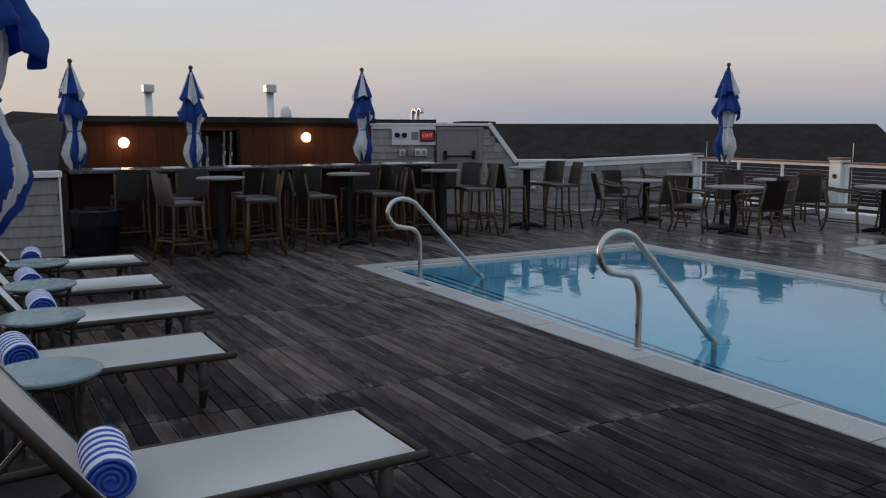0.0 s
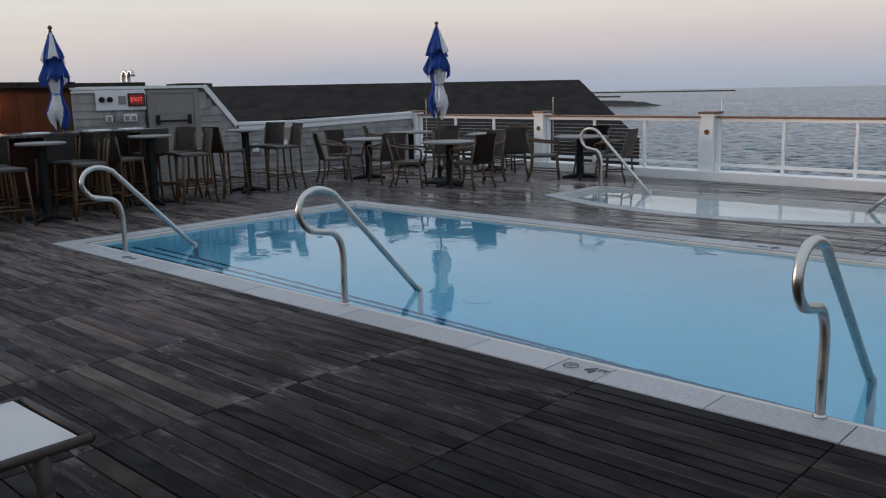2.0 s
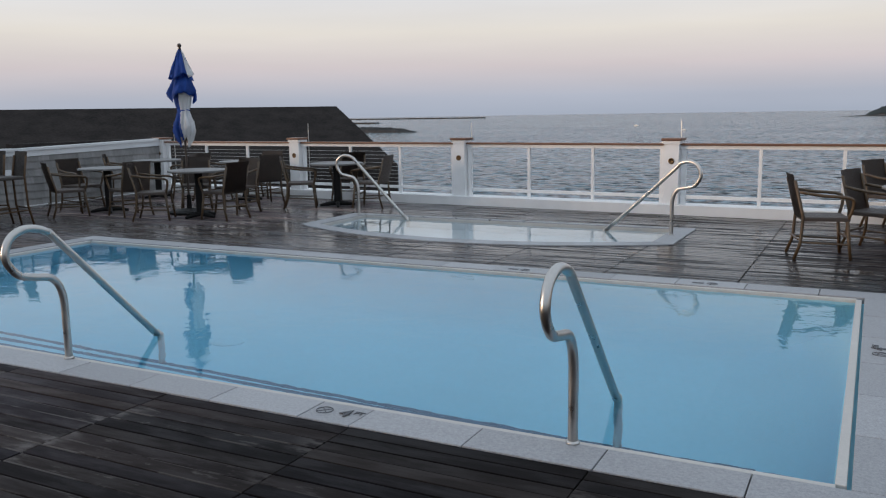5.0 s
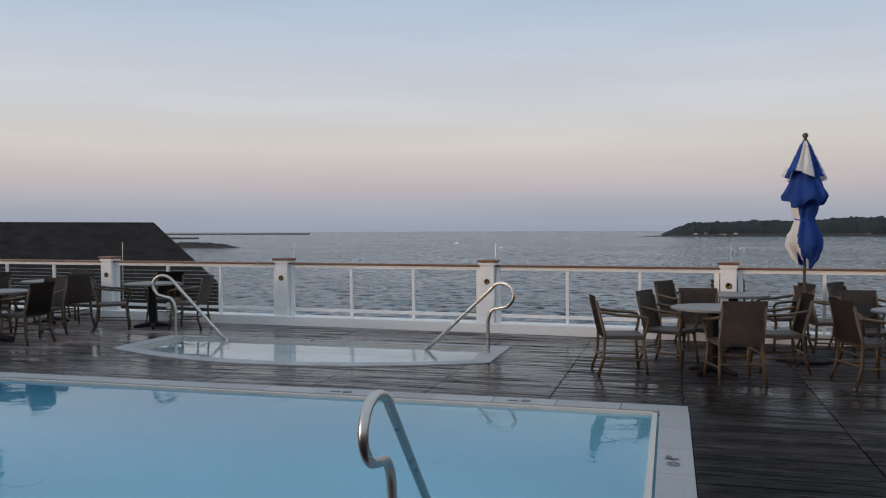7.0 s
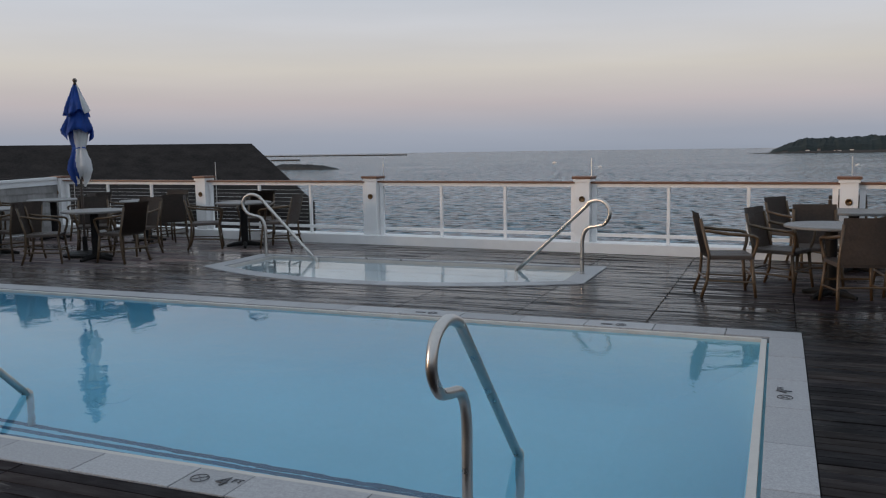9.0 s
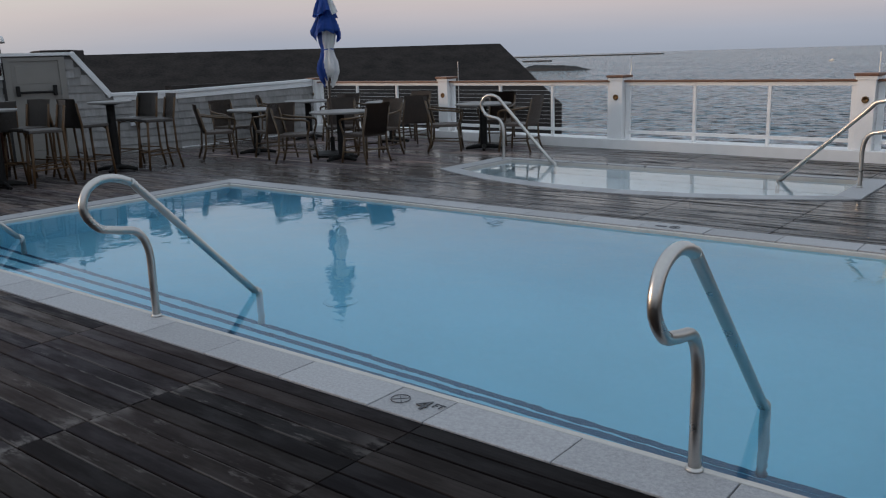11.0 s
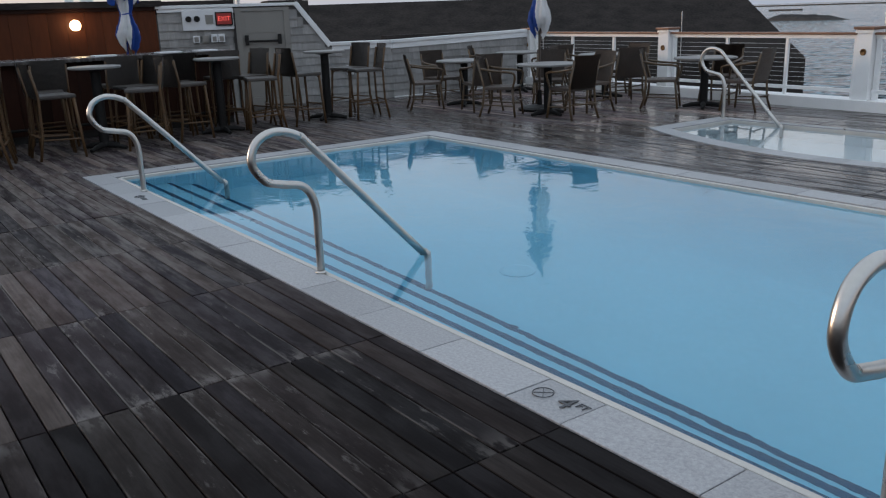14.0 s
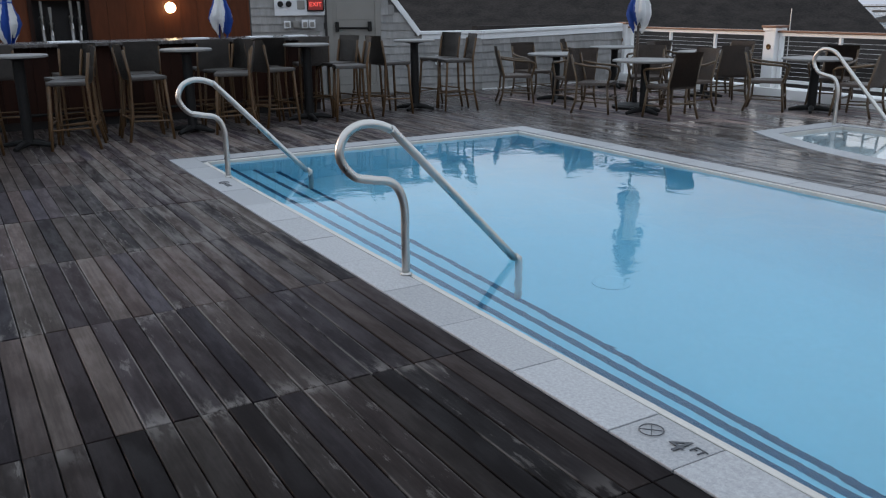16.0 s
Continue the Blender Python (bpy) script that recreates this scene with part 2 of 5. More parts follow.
def water_material(name, depth_color, bump, scale, rough):
    m = bpy.data.materials.new(name)
    m.use_nodes = True
    n, l = m.node_tree.nodes, m.node_tree.links
    b = n["Principled BSDF"]
    b.inputs["Base Color"].default_value = (*depth_color, 1)
    b.inputs["Transmission Weight"].default_value = 1.0
    b.inputs["IOR"].default_value = 1.33
    b.inputs["Roughness"].default_value = rough
    geo = n.new("ShaderNodeNewGeometry")
    a = n.new("ShaderNodeTexNoise")
    a.inputs["Scale"].default_value, a.inputs["Detail"].default_value, a.inputs["Distortion"].default_value = scale, 3, 0.6
    l.new(geo.outputs["Position"], a.inputs["Vector"])
    bp = n.new("ShaderNodeBump")
    bp.inputs["Strength"].default_value, bp.inputs["Distance"].default_value = bump, 0.05
    l.new(a.outputs["Fac"], bp.inputs["Height"])
    l.new(bp.outputs[0], b.inputs["Normal"])
    return m


def sea_material():
    m = bpy.data.materials.new("sea_water")
    m.use_nodes = True
    n, l = m.node_tree.nodes, m.node_tree.links
    b = n["Principled BSDF"]
    b.inputs["Roughness"].default_value = 0.12
    b.inputs["Specular IOR Level"].default_value = 0.03
    b.inputs["IOR"].default_value = 1.33
    geo = n.new("ShaderNodeNewGeometry")
    mp = n.new("ShaderNodeMapping")
    mp.inputs["Rotation"].default_value = (0, 0, 0.15)
    mp.inputs["Scale"].default_value = (0.8, 0.8, 1)
    l.new(geo.outputs["Position"], mp.inputs["Vector"])
    waves = n.new("ShaderNodeTexNoise")
    waves.inputs["Scale"].default_value, waves.inputs["Detail"].default_value, waves.inputs["Roughness"].default_value = 0.40, 8, 0.64
    l.new(mp.outputs[0], waves.inputs["Vector"])
    swell = n.new("ShaderNodeTexNoise")
    swell.inputs["Scale"].default_value, swell.inputs["Detail"].default_value = 0.012, 5
    l.new(mp.outputs[0], swell.inputs["Vector"])
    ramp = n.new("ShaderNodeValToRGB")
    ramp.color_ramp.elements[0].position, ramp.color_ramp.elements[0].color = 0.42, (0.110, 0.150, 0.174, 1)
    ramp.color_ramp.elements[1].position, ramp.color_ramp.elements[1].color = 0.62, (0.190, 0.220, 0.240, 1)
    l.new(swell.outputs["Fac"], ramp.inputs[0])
    # light and dark of the waves painted into the colour: troughs darker than crests
    chop_shade = n.new("ShaderNodeMapRange")
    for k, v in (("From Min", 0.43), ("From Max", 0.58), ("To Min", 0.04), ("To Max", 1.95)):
        chop_shade.inputs[k].default_value = v
    l.new(waves.outputs["Fac"], chop_shade.inputs["Value"])
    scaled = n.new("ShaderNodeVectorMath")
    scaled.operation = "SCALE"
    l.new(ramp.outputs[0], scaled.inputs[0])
    l.new(chop_shade.outputs[0], scaled.inputs["Scale"])
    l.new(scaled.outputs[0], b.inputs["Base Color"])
    # facets of the chop: the slope of the water from the noise itself
    sub = n.new("ShaderNodeVectorMath")
    sub.operation = "SUBTRACT"
    sub.inputs[1].default_value = (0.5, 0.5, 0.5)
    l.new(waves.outputs["Color"], sub.inputs[0])
    mul = n.new("ShaderNodeVectorMath")
    mul.operation = "MULTIPLY"
    mul.inputs[1].default_value = (2.4, 3.8, 0.0)
    l.new(sub.outputs[0], mul.inputs[0])
    add = n.new("ShaderNodeVectorMath")
    add.operation = "ADD"
    add.inputs[1].default_value = (0, 0, 1)
    l.new(mul.outputs[0], add.inputs[0])
    nrm = n.new("ShaderNodeVectorMath")
    nrm.operation = "NORMALIZE"
    l.new(add.outputs[0], nrm.inputs[0])
    l.new(nrm.outputs[0], b.inputs["Normal"])
    return m


def stripe_material():
    """Blue and white bands across a rolled towel (along its own x axis)."""
    m = bpy.data.materials.new("towel_stripes")
    m.use_nodes = True
    n, l = m.node_tree.nodes, m.node_tree.links
    b = n["Principled BSDF"]
    b.inputs["Roughness"].default_value = 0.95
    tc = n.new("ShaderNodeTexCoord")
    sep = n.new("ShaderNodeSeparateXYZ")
    nz = n.new("ShaderNodeTexNoise")
    nz.inputs["Scale"].default_value = 14
    l.new(tc.outputs["Object"], nz.inputs["Vector"])
    l.new(tc.outputs["Object"], sep.inputs[0])
    w = n.new("ShaderNodeMath")
    w.operation = "MULTIPLY_ADD"
    w.inputs[1].default_value = 0.012
    l.new(nz.outputs["Fac"], w.inputs[0])
    l.new(sep.outputs["X"], w.inputs[2])
    f = n.new("ShaderNodeMath")
    f.operation = "MULTIPLY"
    f.inputs[1].default_value = 2 * math.pi / 0.062
    l.new(w.outputs[0], f.inputs[0])
    s = n.new("ShaderNodeMath")
    s.operation = "SINE"
    l.new(f.outputs[0], s.inputs[0])
    g = n.new("ShaderNodeMapRange")
    g.inputs["From Min"].default_value, g.inputs["From Max"].default_value = -0.12, 0.12
    l.new(s.outputs[0], g.inputs["Value"])
    mix = n.new("ShaderNodeMix")
    mix.data_type = "RGBA"
    mix.inputs[6].default_value, mix.inputs[7].default_value = (0.72, 0.74, 0.8, 1), (0.03, 0.07, 0.42, 1)
    l.new(g.outputs[0], mix.inputs["Factor"])
    l.new(mix.outputs[2], b.inputs["Base Color"])
    fz = n.new("ShaderNodeTexNoise")
    fz.inputs["Scale"].default_value = 220
    l.new(tc.outputs["Object"], fz.inputs["Vector"])
    bp = n.new("ShaderNodeBump")
    bp.inputs["Strength"].default_value, bp.inputs["Distance"].default_value = 0.6, 0.004
    l.new(fz.outputs["Fac"], bp.inputs["Height"])
    l.new(bp.outputs[0], b.inputs["Normal"])
    return m


def woven_material(name, color):
    """Woven synthetic rattan: fine over-and-under weave."""
    m = material(name, color, rough=0.55, var=0.3, scale=5, fine=40, bump=0.0, per_object=0.2)
    n, l = m.node_tree.nodes, m.node_tree.links
    tc = n.new("ShaderNodeTexCoord")
    ch = n.new("ShaderNodeTexWave")
    ch.wave_type, ch.bands_direction = "BANDS", "X"
    ch.inputs["Scale"].default_value = 28
    ch2 = n.new("ShaderNodeTexWave")
    ch2.wave_type, ch2.bands_direction = "BANDS", "Z"
    ch2.inputs["Scale"].default_value = 28
    l.new(tc.outputs["Object"], ch.inputs["Vector"])
    l.new(tc.outputs["Object"], ch2.inputs["Vector"])
    ad = n.new("ShaderNodeMath")
    ad.operation = "MULTIPLY"
    l.new(ch.outputs["Fac"], ad.inputs[0])
    l.new(ch2.outputs["Fac"], ad.inputs[1])
    bp = n.new("ShaderNodeBump")
    bp.inputs["Strength"].default_value, bp.inputs["Distance"].default_value = 0.7, 0.006
    l.new(ad.outputs[0], bp.inputs["Height"])
    l.new(bp.outputs[0], n["Principled BSDF"].inputs["Normal"])
    return m


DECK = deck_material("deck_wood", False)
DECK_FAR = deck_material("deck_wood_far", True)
UNDER = material("deck_underlay", (0.010, 0.009, 0.009), rough=0.9)
COPING = material("granite_coping", (0.225, 0.228, 0.24), rough=0.6, var=0.12, scale=70, fine=190, bump=0.25, per_object=0.12, color2=(0.40, 0.405, 0.42), dist=0.003)
GUTTER = material("cream_gutter_lip", (0.48, 0.46, 0.43), rough=0.5, metal=0.0, var=0.12, scale=6, fine=90, bump=0.05)
PLASTER = material("pool_plaster", (0.235, 0.55, 0.695), rough=0.8, var=0.05, scale=1.2, fine=30, bump=0.1)
STRIPE = material("navy_pool_tile", (0.001, 0.058, 0.13), rough=0.4, var=0.25, scale=20, fine=120)
SPA_PLASTER = material("pale_spa_plaster", (0.62, 0.70, 0.74), rough=0.8, var=0.06, scale=2, fine=30)
POOL_WATER = water_material("pool_water", (0.86, 0.96, 1.0), 0.065, 3.2, 0.015)
SPA_WATER = water_material("spa_water", (0.92, 0.97, 0.98), 0.03, 3.0, 0.02)
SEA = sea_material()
STEEL = material("stainless_steel", (0.50, 0.485, 0.465), rough=0.33, metal=1.0, var=0.06, scale=8, fine=80, bump=0.05, rough_var=0.08)
WHITE = material("white_paint", (0.80, 0.80, 0.80), rough=0.5, var=0.05, scale=5, fine=70, bump=0.1)
TRIM = material("white_trim_paint", (0.66, 0.67, 0.68), rough=0.55, var=0.07, scale=4, fine=60, bump=0.1)
RAILWOOD = material("mahogany_rail_cap", (0.16, 0.075, 0.045), rough=0.5, var=0.25, scale=3, fine=40, stretch=(1, 8, 8))
BRASS = material("brass", (0.55, 0.38, 0.16), rough=0.3, metal=1.0, var=0.1)
BRONZE = material("dark_bronze", (0.17, 0.10, 0.05), rough=0.35, metal=1.0, var=0.2)
TAPSTEEL = material("dull_tap_steel", (0.22, 0.21, 0.20), rough=0.35, metal=1.0, var=0.1)
BLACK = material("black_plastic", (0.004, 0.004, 0.0045), spec=0.15, rough=0.7, var=0.3, scale=5)
IRON = material("black_iron", (0.010, 0.0095, 0.0095), rough=0.6, var=0.3, scale=10, spec=0.2)
SHINGLE = material("grey_cedar_shingle", (0.24, 0.235, 0.23), rough=0.85, var=0.2, scale=3, fine=45, bump=0.5, per_object=0.16, stretch=(6, 6, 1))
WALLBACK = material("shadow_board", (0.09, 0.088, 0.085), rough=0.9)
DOORGREY = material("grey_door_paint", (0.20, 0.19, 0.175), rough=0.6, var=0.08, scale=4, fine=60)
ROOF = material("dark_asphalt_shingle", (0.017, 0.0150, 0.0145), rough=0.9, var=0.35, scale=1.3, fine=11, bump=0.9, color2=(0.050, 0.043, 0.040), stretch=(1, 1, 3), spec=0.12, dist=0.03)
BARWOOD = material("reddish_bar_wood", (0.078, 0.0225, 0.0085), spec=0.15, rough=0.55, var=0.3, scale=1.6, fine=22, stretch=(1, 1, 0.2), per_object=0.18)
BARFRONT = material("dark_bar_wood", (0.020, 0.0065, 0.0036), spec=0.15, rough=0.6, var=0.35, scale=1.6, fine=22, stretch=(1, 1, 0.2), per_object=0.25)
COUNTER = material("bar_counter_stone", (0.055, 0.05, 0.05), rough=0.25, var=0.3, scale=20, fine=150)
TABLETOP = material("grey_stone_tabletop", (0.150, 0.145, 0.140), rough=0.5, var=0.14, scale=30, fine=220)
RATTAN = woven_material("woven_rattan", (0.064, 0.047, 0.038))
DARK_RATTAN = woven_material("dark_woven_rattan", (0.043, 0.036, 0.032))
DARK_CANE = material("dark_brown_cane", (0.075, 0.041, 0.018), rough=0.5, var=0.35, scale=9, fine=60, per_object=0.15, spec=0.3)
CANE = material("brown_cane", (0.072, 0.043, 0.020), rough=0.45, var=0.35, scale=9, fine=60, per_object=0.15)
LOUNGEWOOD = material("dark_lounger_frame", (0.032, 0.023, 0.019), spec=0.3, rough=0.5, var=0.3, scale=8, fine=60, per_object=0.1)
SLING = material("white_sling_fabric", (0.78, 0.78, 0.78), rough=0.85, var=0.03, scale=3, fine=320, bump=0.12, dist=0.001)
TEALTOP = material("frosted_teal_glass", (0.135, 0.195, 0.215), rough=0.25, var=0.12, scale=6, fine=90)
TOWEL = stripe_material()
BLUE = material("blue_canvas", (0.020, 0.080, 0.37), rough=0.85, var=0.2, scale=5, fine=200, bump=0.3, dist=0.003)
CANVAS = material("white_canvas", (0.84, 0.84, 0.84), rough=0.85, var=0.08, scale=5, fine=200, bump=0.3, dist=0.003)
POLE = material("dark_umbrella_pole", (0.05, 0.035, 0.028), rough=0.4, var=0.2)
BAG = material("grey_bin_liner", (0.010, 0.0105, 0.014), spec=0.2, rough=0.5, var=0.3, scale=8, fine=40, bump=0.5)
PANEL = material("white_panel", (0.62, 0.63, 0.65), rough=0.5, var=0.05)
# near-black colour holds the shade of niches, gaps and recesses
DARK = material("recess_shade", (0.012, 0.01, 0.01), rough=0.7, var=0.2)
BULB = emitter("warm_bulb", (1.0, 0.72, 0.40), 9.0)
EXITRED = emitter("exit_red", (0.16, 0.012, 0.01), 0.25)
EXITTEXT = emitter("exit_letters", (0.9, 0.10, 0.08), 0.7)
MARK = material("dark_marking", (0.05, 0.053, 0.062), rough=0.6, var=0.2)
ROCK = material("dark_rock", (0.035, 0.033, 0.032), rough=0.9, var=0.4, scale=0.05, fine=0.6, bump=0.6, dist=1.0)
HEADLAND = material("headland_woods", (0.022, 0.029, 0.029), rough=0.95, var=0.4, scale=0.02, fine=0.2, bump=0.6, dist=2.0, spec=0.1)
HOUSEGREY = material("far_house_grey", (0.16, 0.15, 0.145), rough=0.8)
HOUSEWHITE = material("far_house_paint", (0.75, 0.72, 0.68), rough=0.8)
GALV = material("galvanised_vent", (0.55, 0.55, 0.55), rough=0.4, metal=0.6, var=0.1)


# ---- mesh helpers ----
def part(name, bm, mat, parent=None, label="", smooth=False):
    me = bpy.data.meshes.new(name)
    if smooth:
        for f in bm.faces:
            f.smooth = True
    bm.normal_update()
    bm.to_mesh(me)
    bm.free()
    for m in (mat if isinstance(mat, (list, tuple)) else [mat]):
        me.materials.append(m)
    ob = new(name, me)
    if parent is not None:
        ob.parent = parent
    if label:
        ob["label"] = label
    return ob


def thing(name, m=None, label="", category="", group="", kind=""):
    ob = new(name)
    if m is not None:
        ob.matrix_basis = m
    return tagged(ob, label, category, group, kind)


def box(bm, x0, x1, y0, y1, z0, z1, bevel=0.0):
    r = bmesh.ops.create_cube(bm, size=1.0)
    bmesh.ops.scale(bm, vec=(x1 - x0, y1 - y0, z1 - z0), verts=r["verts"])
    bmesh.ops.translate(bm, vec=((x0 + x1) / 2, (y0 + y1) / 2, (z0 + z1) / 2), verts=r["verts"])
    if bevel:
        es = {e for v in r["verts"] for e in v.link_edges}
        bmesh.ops.bevel(bm, geom=list(es), offset=bevel, segments=2, profile=0.6, affect="EDGES")
    return bm


def B(*a, bevel=0.0):
    return box(bmesh.new(), *a, bevel=bevel)


def tube(bm, pts, r, seg=10, cap=True):
    """A round bar through the points; r one radius or one for each point."""
    pts = [Vector(p) for p in pts]
    rs = r if isinstance(r, (list, tuple)) else [r] * len(pts)
    rings, side = [], None
    for i, p in enumerate(pts):
        d = (pts[min(i + 1, len(pts) - 1)] - pts[max(i - 1, 0)]).normalized()
        if side is None:
            side = d.orthogonal().normalized()
        side = (side - d * side.dot(d)).normalized()
        up = d.cross(side)
        rings.append([bm.verts.new(p + rs[i] * (math.cos(a) * side + math.sin(a) * up)) for a in (2 * math.pi * k / seg for k in range(seg))])
    for a, b in zip(rings, rings[1:]):
        for k in range(seg):
            bm.faces.new((a[k], a[(k + 1) % seg], b[(k + 1) % seg], b[k]))
    if cap:
        bm.faces.new(list(reversed(rings[0])))
        bm.faces.new(rings[-1])
    return bm


def Tb(pts, r, seg=10):
    return tube(bmesh.new(), pts, r, seg)


def lathe(bm, prof, seg=24, cx=0.0, cy=0.0):
    rings = []
    for r, z in prof:
        rings.append([bm.verts.new((cx + r * math.cos(2 * math.pi * k / seg), cy + r * math.sin(2 * math.pi * k / seg), z)) for k in range(seg)])
    for a, b in zip(rings, rings[1:]):
        for k in range(seg):
            bm.faces.new((a[k], a[(k + 1) % seg], b[(k + 1) % seg], b[k]))
    bm.faces.new(list(reversed(rings[0])))
    bm.faces.new(rings[-1])
    return bm


def curve_pts(ctrl, steps=6):
    """Points on a smooth line through the control points."""
    c = [Vector(p) for p in ctrl]
    c = [2 * c[0] - c[1]] + c + [2 * c[-1] - c[-2]]
    out = []
    for i in range(1, len(c) - 2):
        p0, p1, p2, p3 = c[i - 1 : i + 3]
        for s in range(steps):
            t = s / steps
            out.append(0.5 * (2 * p1 + (p2 - p0) * t + (2 * p0 - 5 * p1 + 4 * p2 - p3) * t * t + (3 * p1 - p0 - 3 * p2 + p3) * t ** 3))
    out.append(c[-2])
    return out


def prism(bm, poly, z0, z1):
    lo = [bm.verts.new((x, y, z0)) for x, y in poly]
    hi = [bm.verts.new((x, y, z1)) for x, y in poly]
    n = len(poly)
    bm.faces.new(list(reversed(lo)))
    bm.faces.new(hi)
    for i in range(n):
        bm.faces.new((lo[i], lo[(i + 1) % n], hi[(i + 1) % n], hi[i]))
    return bm


def lettering(name, text, size, m, mat, parent):
    cu = bpy.data.curves.new(name, "FONT")
    cu.body, cu.size, cu.align_x, cu.align_y, cu.extrude = text, size, "CENTER", "CENTER", 0.0015
    tmp = bpy.data.objects.new(name, cu)
    scene.collection.objects.link(tmp)
    me = bpy.data.meshes.new_from_object(tmp)
    bpy.data.objects.remove(tmp)
    me.materials.append(mat)
    ob = new(name, me)
    ob.parent = parent
    ob.matrix_basis = m
    return ob

# ---- large structure ----
X0, X1, Y0, Y1 = -9.55, 0.0, -4.45, 0.0          # outer edge of the pool's coping
CW = 0.25                                         # width of the coping
WATER_Z = -0.03
SPA_L, SPA_R, SPA_BACK, SPA_SIDE = -7.6, -2.28, 3.45, 2.0


def spa_front(x, inset=0.0):
    """y of the spa's curved front edge at x."""
    c, half = (SPA_L + SPA_R) / 2, (SPA_R - SPA_L) / 2
    k = (x - c) / half
    return 1.22 + (SPA_SIDE - 1.22) * k * k + inset


def spa_outline(inset, seg=28):
    l, r = SPA_L + inset, SPA_R - inset
    front = [(l + (r - l) * i / seg, spa_front(l + (r - l) * i / seg, inset)) for i in range(seg + 1)]
    return front + [(r, SPA_BACK - inset * 0.45), (l, SPA_BACK - inset * 0.45)]


def spa_span(y):
    """The x interval that the spa takes from a row of boards at y, or None."""
    if y > SPA_BACK - 0.05 or y < 1.26:
        return None
    if y >= SPA_SIDE:
        return SPA_L + 0.08, SPA_R - 0.08
    c, half = (SPA_L + SPA_R) / 2, (SPA_R - SPA_L) / 2
    k = math.sqrt(max(0.0, (y - 1.22) / (SPA_SIDE - 1.22)))
    return c - half * k + 0.06, c + half * k - 0.06


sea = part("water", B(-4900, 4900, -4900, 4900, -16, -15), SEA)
tagged(sea, "grey-blue choppy sea under a dusk sky", "sea", kind="structure")
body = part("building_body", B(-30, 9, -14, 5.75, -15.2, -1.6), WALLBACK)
tagged(body, "plain building under the roof deck", "building", kind="structure")

# a dark layer under the boards, in rows that leave the pools open
bm = bmesh.new()
yy = -12.0
while yy < 5.6:
    cuts = []
    mid = yy + 0.05
    if Y0 + 0.2 < mid < Y1 - 0.2:
        cuts = [(X0 + 0.2, X1 - 0.2)]
    elif spa_span(mid):
        a, b = spa_span(mid)
        cuts = [(a + 0.1, b - 0.1)] if b - a > 0.3 else []
    spans = [(-15.4, cuts[0][0]), (cuts[0][1], 8.0)] if cuts else [(-15.4, 8.0)]
    for a, b in spans:
        bm.faces.new([bm.verts.new(v) for v in ((a, yy, -0.045), (b, yy, -0.045), (b, yy + 0.1, -0.045), (a, yy + 0.1, -0.045))])
    yy += 0.1
deck = part("floor", bm, UNDER)
tagged(deck, "dark weathered wet hardwood roof deck in square panels", "deck", kind="structure")

# pool basin with three steps along the near side
IN = (X0 + CW + 0.06, X1 - CW - 0.06, Y0 + CW + 0.05, Y1 - CW - 0.05)
bm = bmesh.new()
box(bm, IN[0] - 0.3, IN[1] + 0.3, IN[2] - 0.3, IN[3] + 0.3, -1.5, -1.25)
for a in ((IN[0] - 0.3, IN[0], IN[2] - 0.3, IN[3] + 0.3), (IN[1], IN[1] + 0.3, IN[2] - 0.3, IN[3] + 0.3), (IN[0], IN[1], IN[2] - 0.3, IN[2]), (IN[0], IN[1], IN[3], IN[3] + 0.3)):
    box(bm, *a, -1.25, -0.05)
pool = part("pool_basin", bm, PLASTER)
tagged(pool, "pale blue plastered swimming pool basin", "swimming pool", kind="structure")
for k in range(3):
    yn = IN[2] + 0.24 + 0.26 * k
    zt = WATER_Z - 0.25 - 0.24 * k
    part("step", B(IN[0], IN[1], IN[2] + 0.26 * k - (0.02 if k else 0), yn, -1.25, zt), PLASTER, pool)
    part("step_stripe", B(IN[0], IN[1], yn - 0.042, yn + 0.004, zt - 0.05, zt + 0.004), STRIPE, pool, "navy tile stripe on the step edge")
part("waterline_tile", B(IN[0], IN[1], IN[3] - 0.012, IN[3], -0.2, -0.05), PLASTER, pool)
part("waterline_tile", B(IN[0], IN[0] + 0.012, IN[2], IN[3] - 0.012, -0.2, -0.05), PLASTER, pool)
part("waterline_tile", B(IN[1] - 0.012, IN[1], IN[2], IN[3] - 0.012, -0.2, -0.05), PLASTER, pool)
# rounded cove between the walls and the floor of the basin
def cove(a, b, inward):
    bm = bmesh.new()
    R, seg = 0.85, 14
    rows = []
    for k in range(seg + 1):
        u = math.pi / 2 * k / seg
        d, z = R * (1 - math.cos(u)), -1.25 + R * (1 - math.sin(u))
        rows.append([bm.verts.new((p[0] + inward[0] * d, p[1] + inward[1] * d, z + 0.003)) for p in (a, b)])
    for p, q in zip(rows, rows[1:]):
        bm.faces.new((p[0], p[1], q[1], q[0]))
    bmesh.ops.recalc_face_normals(bm, faces=bm.faces[:])
    part("cove", bm, PLASTER, pool, smooth=True)


cove((IN[0], IN[3] - 0.014), (IN[1], IN[3] - 0.014), (0, -1))
cove((IN[1] - 0.014, IN[2]), (IN[1] - 0.014, IN[3]), (-1, 0))
for dx, dy in ((-5.14, -2.39), (-5.13, -0.84)):
    part("floor_drain", lathe(bmesh.new(), [(0.14, -1.25), (0.14, -1.235), (0.11, -1.23), (0.02, -1.23)], 20, dx, dy), PLASTER, pool, "round drain cover")
bm = bmesh.new()
vs = [bm.verts.new(v) for v in ((IN[0], IN[2], WATER_Z), (IN[1], IN[2], WATER_Z), (IN[1], IN[3], WATER_Z), (IN[0], IN[3], WATER_Z))]
bm.faces.new(vs)
water = part("pool_water", bm, POOL_WATER)
